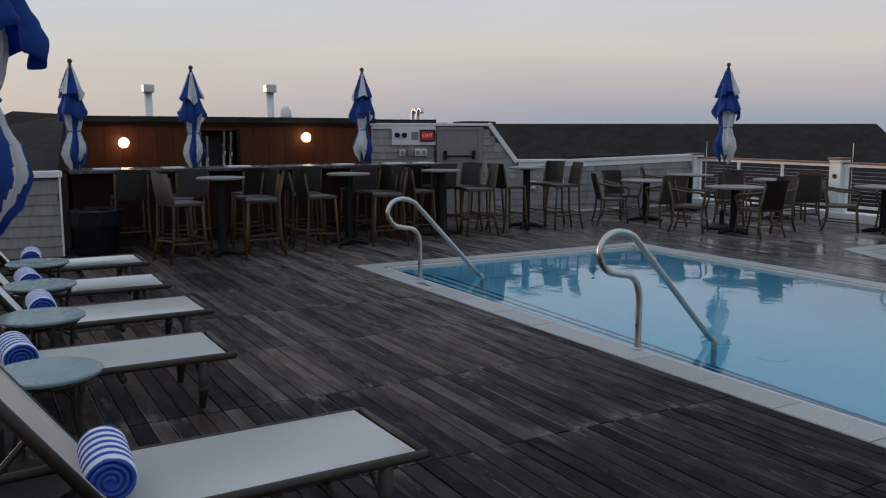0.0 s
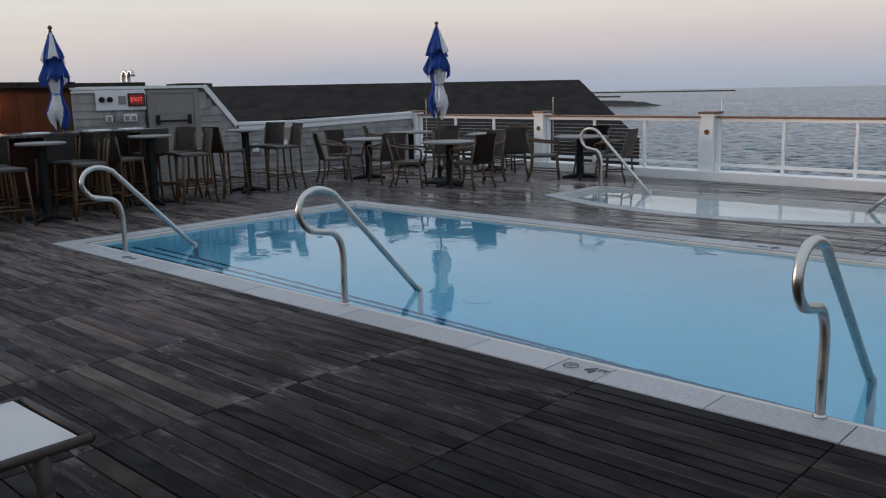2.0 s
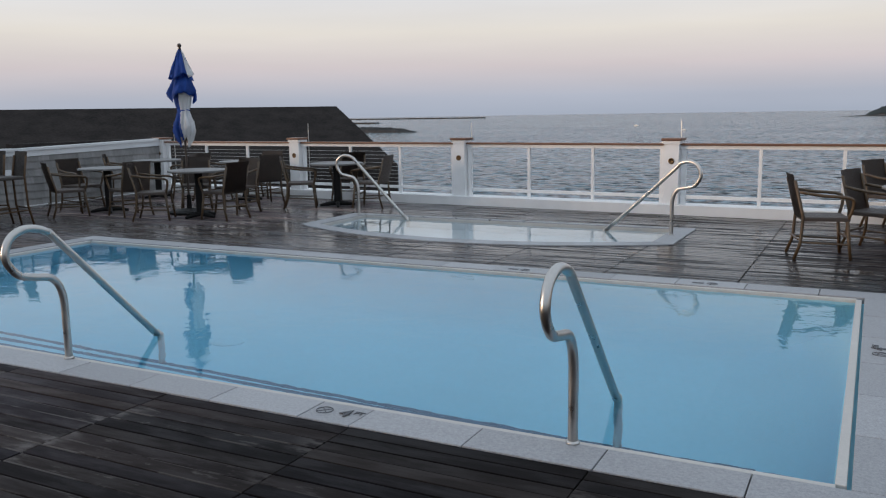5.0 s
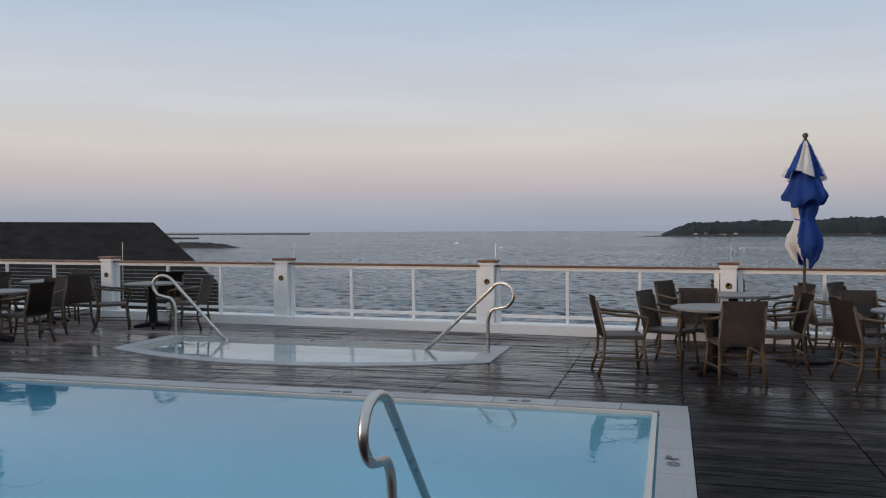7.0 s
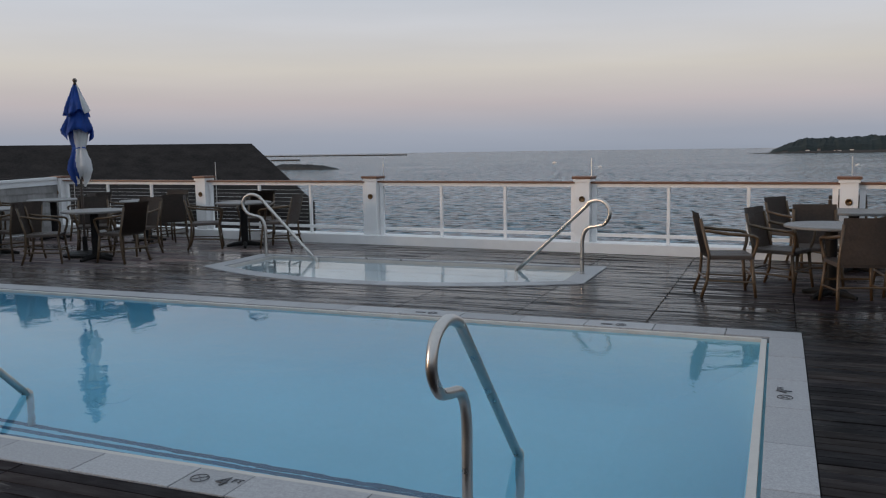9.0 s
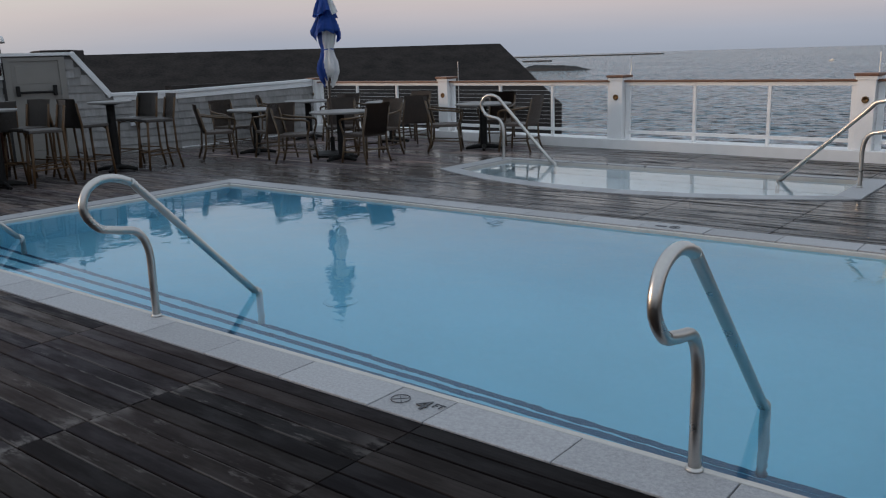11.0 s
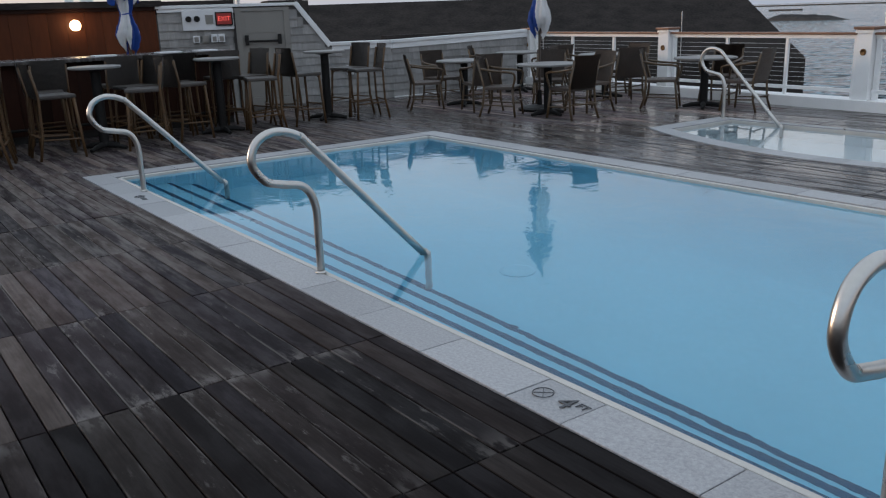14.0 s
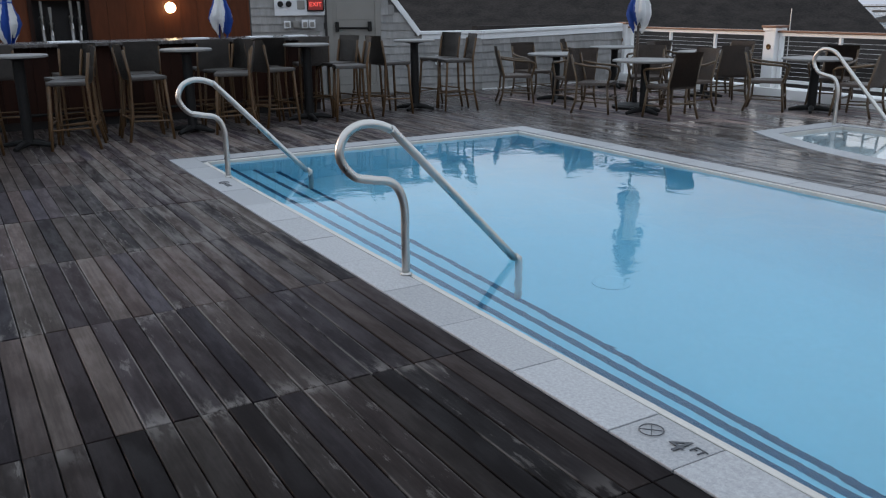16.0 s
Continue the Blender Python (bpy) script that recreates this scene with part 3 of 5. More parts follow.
water.visible_shadow = False
tagged(water, "still light-blue pool water with faint ripples", "water", kind="structure")
# gutter lip between coping and water
bm = bmesh.new()
for a in ((IN[0], IN[1], IN[2] - 0.034, IN[2] + 0.004), (IN[0], IN[1], IN[3] - 0.004, IN[3] + 0.034),
          (IN[0] - 0.042, IN[0] + 0.004, IN[2] + 0.004, IN[3] - 0.004), (IN[1] - 0.004, IN[1] + 0.042, IN[2] + 0.004, IN[3] - 0.004)):
    box(bm, *a, -0.06, -0.004, bevel=0.005)
part("gutter_lip", bm, GUTTER, pool, "cream gutter lip")

# spa
spa = part("spa_basin", prism(bmesh.new(), spa_outline(0.12), -1.0, -0.9), SPA_PLASTER)
tagged(spa, "low spa pool with a curved front edge and pale coping", "spa", kind="structure")


def ring(bm, outer, inner, z0, z1):
    n = len(outer)
    rows = [[bm.verts.new((x, y, z)) for x, y in poly] for poly, z in ((outer, z0), (outer, z1), (inner, z1), (inner, z0))]
    for a, b in zip(rows, rows[1:] + rows[:1]):
        for i in range(n):
            bm.faces.new((a[i], a[(i + 1) % n], b[(i + 1) % n], b[i]))
    return bm


part("spa_wall", ring(bmesh.new(), spa_outline(0.12), spa_outline(0.27), -0.95, -0.012), SPA_PLASTER, spa)
part("spa_waterline", ring(bmesh.new(), spa_outline(0.262), spa_outline(0.285), -0.14, -0.004), GUTTER, spa, "pale tile waterline")
bm = bmesh.new()
bm.faces.new([bm.verts.new((x, y, -0.03)) for x, y in spa_outline(0.275)])
spa_water = part("spa_water", bm, SPA_WATER)
spa_water.visible_shadow = False
tagged(spa_water, "still spa water reflecting the pale sky", "water", kind="structure")
# spa coping stones
outer, inner = spa_outline(0.0, 16), spa_outline(0.26, 16)
n = len(outer)
for i in range(n):
    j = (i + 1) % n
    if i in (n - 1, n - 2, n - 3):
        pieces = max(1, round(math.dist(outer[i], outer[j]) / 0.6))
    else:
        pieces = 1
    for p in range(pieces):
        quad = []
        for poly, f in ((outer, p / pieces + 0.004), (outer, (p + 1) / pieces - 0.004), (inner, (p + 1) / pieces - 0.004), (inner, p / pieces + 0.004)):
            quad.append((poly[i][0] + (poly[j][0] - poly[i][0]) * f, poly[i][1] + (poly[j][1] - poly[i][1]) * f))
        part("coping_stone", prism(bmesh.new(), quad, -0.02, 0.008 + 0.002 * random.random()), COPING, spa)

# ---- walls ----
_shingles = {}


def shingle_mesh(w):
    key = round(w, 2)
    if key not in _shingles:
        bm = bmesh.new()
        h = 0.17
        v = [bm.verts.new(p) for p in ((0, 0, 0), (key, 0, 0), (key, 0.012, h), (0, 0.012, h), (0, -0.014, 0), (key, -0.014, 0), (key, 0.006, h), (0, 0.006, h))]
        for f in ((4, 5, 6, 7), (0, 3, 2, 1), (4, 0, 1, 5), (5, 1, 2, 6), (4, 7, 3, 0)):
            bm.faces.new([v[k] for k in f])
        me = bpy.data.meshes.new("shingle")
        bm.to_mesh(me)
        bm.free()
        me.materials.append(SHINGLE)
        _shingles[key] = me
    return _shingles[key]


def shingle_wall(name, p, q, z0, top, label, thick=0.16, holes=()):
    """A shingled wall from p to q as seen facing it with p on the left; top(s) is its height s metres along."""
    p, q = Vector((*p, 0)), Vector((*q, 0))
    length = (q - p).length
    ang = math.atan2((q - p).y, (q - p).x)
    root = thing(name, Matrix.Translation(p) @ Matrix.Rotation(ang, 4, "Z"), label, "wall", kind="structure")
    bm = bmesh.new()
    steps = 24
    prof = [(length * i / steps, top(length * i / steps)) for i in range(steps + 1)]
    lo0 = [bm.verts.new((s, 0.012, z0)) for s, _ in prof]
    hi0 = [bm.verts.new((s, 0.012, z)) for s, z in prof]
    lo1 = [bm.verts.new((s, thick, z0)) for s, _ in prof]
    hi1 = [bm.verts.new((s, thick, z)) for s, z in prof]
    for i in range(steps):
        bm.faces.new((lo0[i], lo0[i + 1], hi0[i + 1], hi0[i]))
        bm.faces.new((lo1[i + 1], lo1[i], hi1[i], hi1[i + 1]))
        bm.faces.new((hi0[i], hi0[i + 1], hi1[i + 1], hi1[i]))
    bm.faces.new((lo0[0], hi0[0], hi1[0], lo1[0]))
    bm.faces.new((lo0[-1], lo1[-1], hi1[-1], hi0[-1]))
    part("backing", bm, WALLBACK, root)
    rnd = random.Random(name)
    z = z0
    while z < 3:
        s = 0.0
        any_in = False
        while s < length - 0.03:
            w = min(round(rnd.uniform(0.10, 0.24), 2), round(length - s, 2))
            mid = s + w / 2
            if z + 0.135 <= top(mid) + 0.02 and not any(a < mid < b and c < z + 0.07 < d for a, b, c, d in holes):
                ob = new("shingle", shingle_mesh(w - 0.004 if w > 0.05 else w))
                ob.parent = root
                ob.matrix_basis = pose(s + 0.002, rnd.uniform(-0.003, 0.0), z + rnd.uniform(-0.004, 0.004))
                any_in = True
            s += w
        if not any_in:
            break
        z += 0.135
    return root, length


CORNER = (-13.95, 2.25)
AWALL = (-15.2, -1.62)
P0 = (-13.99, 5.75)


def top_a(s):
    """Height of the stepped wall with the exit door, s metres from the bar end."""
    if s < 2.35:
        return 1.72
    if s < 2.9:
        return 1.72 - (s - 2.35) / 0.55 * 0.72
    return 1.0


wall_a, len_a = shingle_wall("wall_west", AWALL, CORNER, 0.0, top_a, "grey cedar-shingled wall stepping down beside a service door", holes=((1.30, 2.18, -1, 1.70),))
wall_b, len_b = shingle_wall("wall_north", CORNER, P0, 0.0, lambda s: 0.98 + 0.02 * s, "low grey cedar-shingled parapet with a white cap")
wall_c, len_c = shingle_wall("wall_south", (-12.15, -11.0), (-12.15, -7.42), 0.0, lambda s: 1.02, "low grey cedar-shingled parapet with white cap")
# white caps and trim
bm = bmesh.new()
box(bm, -0.02, len_b + 0.02, -0.05, 0.20, 1.0, 1.055, bevel=0.006)
box(bm, -0.02, len_b + 0.02, -0.025, -0.015, 0.90, 1.0)
cap = part("cap", bm, TRIM, wall_b, "white painted wall cap")
cap.matrix_basis = Matrix.Rotation(-math.atan(0.02), 4, "Y")
part("flashing", B(-0.02, len_b, 0.1, 0.3, 1.04, 1.13), ROOF, wall_b)
part("base_trim", B(0, len_b, -0.03, 0.0, 0.0, 0.02), TRIM, wall_b)
bm = bmesh.new()
box(bm, 2.9, len_a + 0.05, -0.05, 0.20, 1.0, 1.055, bevel=0.006)
box(bm, 2.95, len_a + 0.026, -0.025, -0.015, 0.92, 1.0)
box(bm, -0.02, 2.37, -0.05, 0.22, 1.72, 1.77, bevel=0.006)
box(bm, 0.0, 1.25, -0.028, -0.016, 1.66, 1.72)
part("cap", bm, TRIM, wall_a, "white painted wall cap")
sl = math.atan2(-0.72, 0.55)
rake = part("rake_trim", B(-0.02, 0.93, -0.045, 0.2, -0.03, 0.06, bevel=0.006), TRIM, wall_a, "white sloping trim board")
rake.matrix_basis = pose(2.34, 0, 1.73, 0, -math.degrees(sl), 0)
part("roof_edge", B(-0.1, 1.28, 0.0, 1.6, 1.772, 1.84), ROOF, wall_a)
part("roof_edge", prism(bmesh.new(), [(1.9, 0.24), (2.38, 0.24), (2.75, 1.0), (1.9, 1.3)], 1.0, 1.815), ROOF, wall_a)
bm = bmesh.new()
box(bm, -0.02, len_c + 0.04, -0.05, 0.20, 1.02, 1.1, bevel=0.006)
part("cap", bm, TRIM, wall_c, "white painted wall cap")
bm = B(len_c - 0.005, len_c + 0.02, -0.03, 0.17, 0.0, 1.02)
part("corner_board", bm, TRIM, wall_c)

# service door in the stepped wall
door = thing("door_1", wall_a.matrix_basis.copy(), "plain grey service door with a dark push bar, closed", "door", kind="structure")
part("door_leaf", B(1.38, 2.12, -0.012, 0.03, 0.16, 1.64, bevel=0.004), DOORGREY, door)
part("door_panel", B(1.45, 2.05, -0.018, -0.012, 0.3, 0.85, bevel=0.003), DOORGREY, door)
part("door_panel", B(1.45, 2.05, -0.018, -0.012, 1.27, 1.56, bevel=0.003), DOORGREY, door)
bm = bmesh.new()
box(bm, 1.28, 1.38, -0.03, 0.06, 0.0, 1.70)
box(bm, 2.12, 2.22, -0.03, 0.06, 0.0, 1.70)
box(bm, 1.38, 2.12, -0.03, 0.06, 1.64, 1.70)
box(bm, 1.38, 2.12, -0.06, 0.06, 0.0, 0.155)
part("door_frame", bm, DOORGREY, door)
push = part("push_bar", tube(bmesh.new(), [(1.45, -0.07, 1.13), (2.02, -0.07, 1.13)], 0.018, 8), IRON, door, "dark push bar")
part("bar_bracket", B(1.42, 1.48, -0.09, -0.01, 1.07, 1.24, bevel=0.01), IRON, door)
part("bar_bracket", B(1.99, 2.05, -0.09, -0.01, 1.07, 1.24, bevel=0.01), IRON, door)
# dark strip added for the shadow beside the frame, no part of the door
part("door_edge_shadow", B(1.24, 1.28, -0.05, 0.06, 0.0, 1.62), DARK, door, "near-black strip for the shadow at the door edge")

# bar: back wall, counter
bar_wall = thing("wall_bar", None, "reddish-brown boarded wall behind the bar", "wall", kind="structure")
rnd = random.Random(5)
yb = -7.0
while yb < -1.66:
    w = min(0.28, -1.64 - yb)
    if not (-5.0 < yb + w / 2 < -4.2):
        part("board", B(-15.24, -15.2 + rnd.uniform(0, 0.004), yb + 0.002, yb + w - 0.002, -0.6, 1.70), BARWOOD, bar_wall)
    else:
        part("board", B(-15.24, -15.2, yb + 0.002, yb + w - 0.002, -0.6, 0.95), BARWOOD, bar_wall)
        part("board", B(-15.24, -15.2, yb + 0.002, yb + w - 0.002, 1.62, 1.70), BARWOOD, bar_wall)
    yb += w
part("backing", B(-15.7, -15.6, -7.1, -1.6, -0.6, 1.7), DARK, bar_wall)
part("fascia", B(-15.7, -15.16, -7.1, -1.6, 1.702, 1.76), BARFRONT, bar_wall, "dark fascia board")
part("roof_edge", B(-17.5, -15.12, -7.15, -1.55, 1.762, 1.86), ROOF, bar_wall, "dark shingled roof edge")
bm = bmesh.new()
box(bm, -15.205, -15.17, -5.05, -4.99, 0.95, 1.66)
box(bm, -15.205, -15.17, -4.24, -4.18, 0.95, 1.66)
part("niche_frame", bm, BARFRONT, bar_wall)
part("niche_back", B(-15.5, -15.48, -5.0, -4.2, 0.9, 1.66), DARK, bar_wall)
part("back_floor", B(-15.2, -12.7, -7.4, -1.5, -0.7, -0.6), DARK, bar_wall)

counter = thing("bar_counter", None, "long dark wooden bar counter with a stone top", "bar counter")
part("counter_top", B(-13.45, -12.62, -7.25, -1.35, 1.03, 1.08, bevel=0.01), COUNTER, counter, "dark polished stone top")
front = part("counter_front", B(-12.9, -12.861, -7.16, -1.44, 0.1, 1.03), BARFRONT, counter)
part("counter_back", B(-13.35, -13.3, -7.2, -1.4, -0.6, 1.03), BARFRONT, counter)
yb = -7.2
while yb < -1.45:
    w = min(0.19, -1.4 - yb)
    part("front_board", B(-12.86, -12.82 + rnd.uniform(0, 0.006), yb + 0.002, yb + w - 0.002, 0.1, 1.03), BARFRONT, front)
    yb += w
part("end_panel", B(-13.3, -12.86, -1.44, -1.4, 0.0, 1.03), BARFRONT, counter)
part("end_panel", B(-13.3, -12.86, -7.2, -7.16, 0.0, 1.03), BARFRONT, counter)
part("kick_board", B(-12.9, -12.84, -7.2, -1.4, 0.0, 0.1), DARK, counter)
part("foot_rail", Tb([(-12.62, -7.1, 0.2), (-12.62, -1.5, 0.2)], 0.02, 8), IRON, counter, "dark foot rail")

# things on the counter: menus and trays as small white cards
for k, (yc, wd) in enumerate(((-6.75, 0.34), (-5.85, 0.3), (-4.9, 0.36), (-3.2, 0.3), (-2.3, 0.34), (-1.75, 0.3))):
    mat_ = part("bar_mat", B(-12.95, -12.72, yc - wd / 2, yc + wd / 2, 1.08, 1.098, bevel=0.004), PANEL)
    tagged(mat_, "pale flat service mat on the bar counter", "bar mat", "mats on the bar")

# beer taps in the niche
def beer_tap(y, h):
    root = thing("beer_tap", pose(-15.32, y, 0.9), "chrome beer tap tower with a tall handle", "beer tap", "taps behind the bar")
    tower = part("tower", lathe(bmesh.new(), [(0.06, 0.0), (0.06, 0.03), (0.035, 0.05), (0.035, h - 0.1), (0.045, h - 0.08), (0.02, h - 0.06)], 14), TAPSTEEL, root, smooth=True)
    part("handle", Tb([(0.05, 0, h - 0.16), (0.07, 0, h - 0.02), (0.075, 0, h + 0.16)], [0.014, 0.018, 0.024], 8), DOORGREY, tower, "tall grey tap handle")
    part("spout", Tb([(0.03, 0, h - 0.18), (0.1, 0, h - 0.2), (0.11, 0, h - 0.26)], 0.012, 8), STEEL, tower)


for y, h in ((-4.86, 0.55), (-4.74, 0.46), (-4.44, 0.56), (-4.32, 0.54)):
    beer_tap(y, h)
part("tap_shelf", B(-15.48, -15.2, -5.0, -4.2, 0.86, 0.9), BARFRONT, bar_wall)


def wall_lamp(y, z):
    root = thing("wall_lamp", pose(-15.19, y, z), "round glowing globe wall lamp on the bar wall", "wall lamp", "lamps on the bar wall")
    bm = lathe(bmesh.new(), [(0.05, 0.0), (0.05, 0.02), (0.03, 0.03), (0.02, 0.05)], 14)
    bmesh.ops.rotate(bm, cent=(0, 0, 0), matrix=Matrix.Rotation(radians(90), 3, "Y"), verts=bm.verts)
    bracket = part("bracket", bm, IRON, root)
    bm = bmesh.new()
    bmesh.ops.create_uvsphere(bm, u_segments=16, v_segments=10, radius=0.085)
    bmesh.ops.translate(bm, vec=(0.12, 0, 0), verts=bm.verts)
    part("globe", bm, BULB, bracket, "glowing warm globe", smooth=True)
    d = bpy.data.lights.new("globe_light", "POINT")
    d.energy, d.color, d.shadow_soft_size = 0.8, (1.0, 0.66, 0.36), 0.09
    lo = new("globe_light", d)
    lo.location = (-14.93, y, z)


wall_lamp(-6.15, 1.42)
wall_lamp(-2.98, 1.50)

# signs on the shingled wall
def on_wall(x, z, y=-0.03):
    return wall_a.matrix_basis @ pose(x, y, z)


board = thing("sign_board", on_wall(0.83, 1.52), "white equipment board with round gauges on a shingled wall", "board")
part("panel", B(-0.43, 0.43, -0.02, 0.01, -0.17, 0.17, bevel=0.004), PANEL, board)
for gx in (-0.33, -0.19):
    bm = lathe(bmesh.new(), [(0.05, 0), (0.05, 0.035), (0.04, 0.05), (0.01, 0.05)], 16)
    bmesh.ops.rotate(bm, cent=(0, 0, 0), matrix=Matrix.Rotation(radians(90), 3, "X"), verts=bm.verts)
    bmesh.ops.translate(bm, vec=(gx, -0.02, 0.02), verts=bm.verts)
    part("gauge", bm, IRON, board, "dark round gauge")
part("label_plate", B(-0.05, 0.08, -0.03, -0.021, -0.07, 0.08), DOORGREY, board)
exit_sign = thing("exit_sign", on_wall(1.09, 1.53, -0.06), "lit red exit sign in a dark housing", "exit sign")
housing = part("housing", B(-0.145, 0.145, -0.03, 0.02, -0.115, 0.115, bevel=0.008), IRON, exit_sign)
part("face", B(-0.122, 0.122, -0.036, -0.031, -0.09, 0.09), EXITRED, housing, "glowing red face")
lettering("lettering", "EXIT", 0.105, pose(0, -0.04, 0, 90, 0, 0), EXITTEXT, housing)
sockets = thing("socket_panel", on_wall(0.8, 1.2), "pale weatherproof socket boxes on a shingled wall", "socket box")
for sx in (-0.2, -0.05, 0.1, 0.22):
    part("socket_box", B(sx - 0.055, sx + 0.055, -0.05, 0.01, -0.06, 0.06 + 0.02 * (sx > 0), bevel=0.008), PANEL if sx != -0.05 else DOORGREY, sockets)
    part("cover", B(sx - 0.035, sx + 0.035, -0.06, -0.05, -0.04, 0.04, bevel=0.004), DOORGREY, sockets)
for ox, oz in ((3.25, 0.55), (3.83, 0.6)):
    o = thing("outdoor_socket", on_wall(ox, oz), "small white weatherproof socket on a shingled wall", "socket")
    part("box", B(-0.06, 0.06, -0.05, 0.01, -0.08, 0.08, bevel=0.01), PANEL, o)
    part("cover", B(-0.04, 0.04, -0.06, -0.05, -0.05, 0.05, bevel=0.006), TRIM, o)

# ---- railing along the sea side ----
RAIL = Matrix.Translation((-6.585, 5.3, 0)) @ Matrix.Rotation(radians(-3.55), 4, "Z")
kerb = part("kerb", B(-7.56, 14.0, -0.17, 0.2, -0.3, 0.15, bevel=0.008), WHITE)
kerb.matrix_basis = RAIL
tagged(kerb, "white painted kerb under the sea railing", "kerb", kind="structure")
railing = thing("railing", RAIL, "white post-and-cable railing with a mahogany cap rail", "railing")
POSTS = [-7.42, -3.65, 0.0, 3.65, 7.25, 10.9]
for s in POSTS:
    post = part("post", B(s - 0.112, s + 0.112, -0.112, 0.112, 0.15, 1.10, bevel=0.006), WHITE, railing, "square white panelled post")
    part("cap", B(s - 0.152, s + 0.152, -0.152, 0.152, 1.10, 1.14, bevel=0.012), RAILWOOD, post, "mahogany post cap")
    part("cap_trim", B(s - 0.130, s + 0.130, -0.130, 0.130, 1.055, 1.099, bevel=0.004), WHITE, post)
    part("rod", Tb([(s + 0.03, 0.3, 0.3), (s + 0.03, 0.3, 1.40)], 0.006, 6), GALV, post, "thin grey rod behind the post")
    bm = lathe(bmesh.new(), [(0.045, 0), (0.045, 0.012), (0.032, 0.018), (0.03, 0.006), (0.005, 0.006)], 16)
    bmesh.ops.rotate(bm, cent=(0, 0, 0), matrix=Matrix.Rotation(radians(90), 3, "X"), verts=bm.verts)
    bmesh.ops.translate(bm, vec=(s, -0.112, 0.80), verts=bm.verts)
    part("step_light", bm, BRONZE, post, "round dark bronze step light", smooth=True)
for a, b in zip(POSTS, POSTS[1:] + [14.0]):
    l, r = a + 0.114, b - 0.114
    part("cap_rail", B(l, r, -0.07, 0.07, 1.03, 1.062, bevel=0.008), RAILWOOD, railing, "mahogany cap rail")
    part("top_rail", B(l, r, -0.035, 0.035, 0.975, 1.028, bevel=0.004), WHITE, railing)
    part("bottom_rail", B(l, r, -0.025, 0.025, 0.235, 0.285, bevel=0.004), WHITE, railing)
    for f in (0.0, 1 / 3, 2 / 3, 1.0):
        w = 0.035 if f in (0.0, 1.0) else 0.022
        c = l + 0.05 + (r - l - 0.1) * f
        part("baluster", B(c - w, c + w, -0.022, 0.022, 0.15, 0.974), WHITE, railing)
    for k in range(9):
        z = 0.35 + k * 0.068
        part("cable", Tb([(l, 0, z), (r, 0, z)], 0.0028, 5), STEEL, railing)

# parapets that close the deck where the camera never looks
for nm, b in (("wall_back", (-12.1, 8.0, -12.2, -12.0, -0.1, 1.1)), ("wall_east", (8.0, 8.2, -12.2, 4.6, -0.1, 1.1))):
    tagged(part(nm, B(*b), TRIM), "plain painted parapet wall", "wall", kind="structure")

# ---- roofs and distance ----
def roof_block(name, pts, faces, label):
    bm = bmesh.new()
    v = [bm.verts.new(p) for p in pts]
    for f in faces:
        bm.faces.new([v[k] for k in f])
    ob = part(name, bm, ROOF)
    return tagged(ob, label, "roof", kind="structure")


R0, R1 = Vector((-37.0, 1.45, 1.95)), Vector((-21.8, 24.0, 1.95))
ua = (R1 - R0).normalized()
pr = Vector((ua.y, -ua.x, 0))
E1 = Vector((-18.7, 24.0, -0.6))
E0 = Vector((R0.x, R0.y, 0)) - ua * 1.0 + pr * 2.7 + Vector((0, 0, -0.75))
back = -pr * 3.0 + Vector((0, 0, -2.6))
G = Vector((0, 0, -15.0))
roof_block("roof_far", [R0, R1, E1, E0, R1 + back + ua * 1.7, R0 + back, Vector((E1.x, E1.y, -15)), Vector((E0.x, E0.y, -15)), Vector((R1.x, R1.y, -15)) - pr * 3 + ua * 1.7, Vector((R0.x, R0.y, -15)) - pr * 3],
           [(0, 3, 2, 1), (1, 2, 4), (0, 1, 4, 5), (0, 5, 3), (3, 7, 6, 2), (2, 6, 8, 4), (4, 8, 9, 5), (5, 9, 7, 3)], "long dark shingled hip roof of the neighbouring wing")
roof_block("roof_side", [(-12.32, -7.42, 1.03), (-15.2, -7.02, 1.88), (-15.2, -7.75, 1.92), (-14.6, -8.5, 1.55), (-12.32, -9.6, 1.03), (-12.32, -7.42, -0.5), (-15.2, -7.02, -0.5), (-12.32, -9.6, -0.5), (-14.6, -8.5, -0.5)],
           [(0, 1, 2, 3, 4), (0, 5, 6, 1), (4, 7, 5, 0), (3, 8, 7, 4)], "dark shingled roof slope behind the parapet")


def vent_stack(m, h, label, hood=False):
    root = thing("vent_stack", m, label, "vent", "vents on the roof")
    pipe = part("pipe", lathe(bmesh.new(), [(0.13, 0), (0.13, h * 0.12), (0.10, h * 0.16), (0.10, h * 0.8)], 18), GALV, root, smooth=True)
    part("hood", B(-0.14, 0.14, -0.14, 0.14, h * 0.8, h, bevel=0.02), GALV, pipe, "boxy vent hood")
    part("collar", lathe(bmesh.new(), [(0.26, 0), (0.26, 0.05), (0.18, 0.12)], 18), ROOF, root)


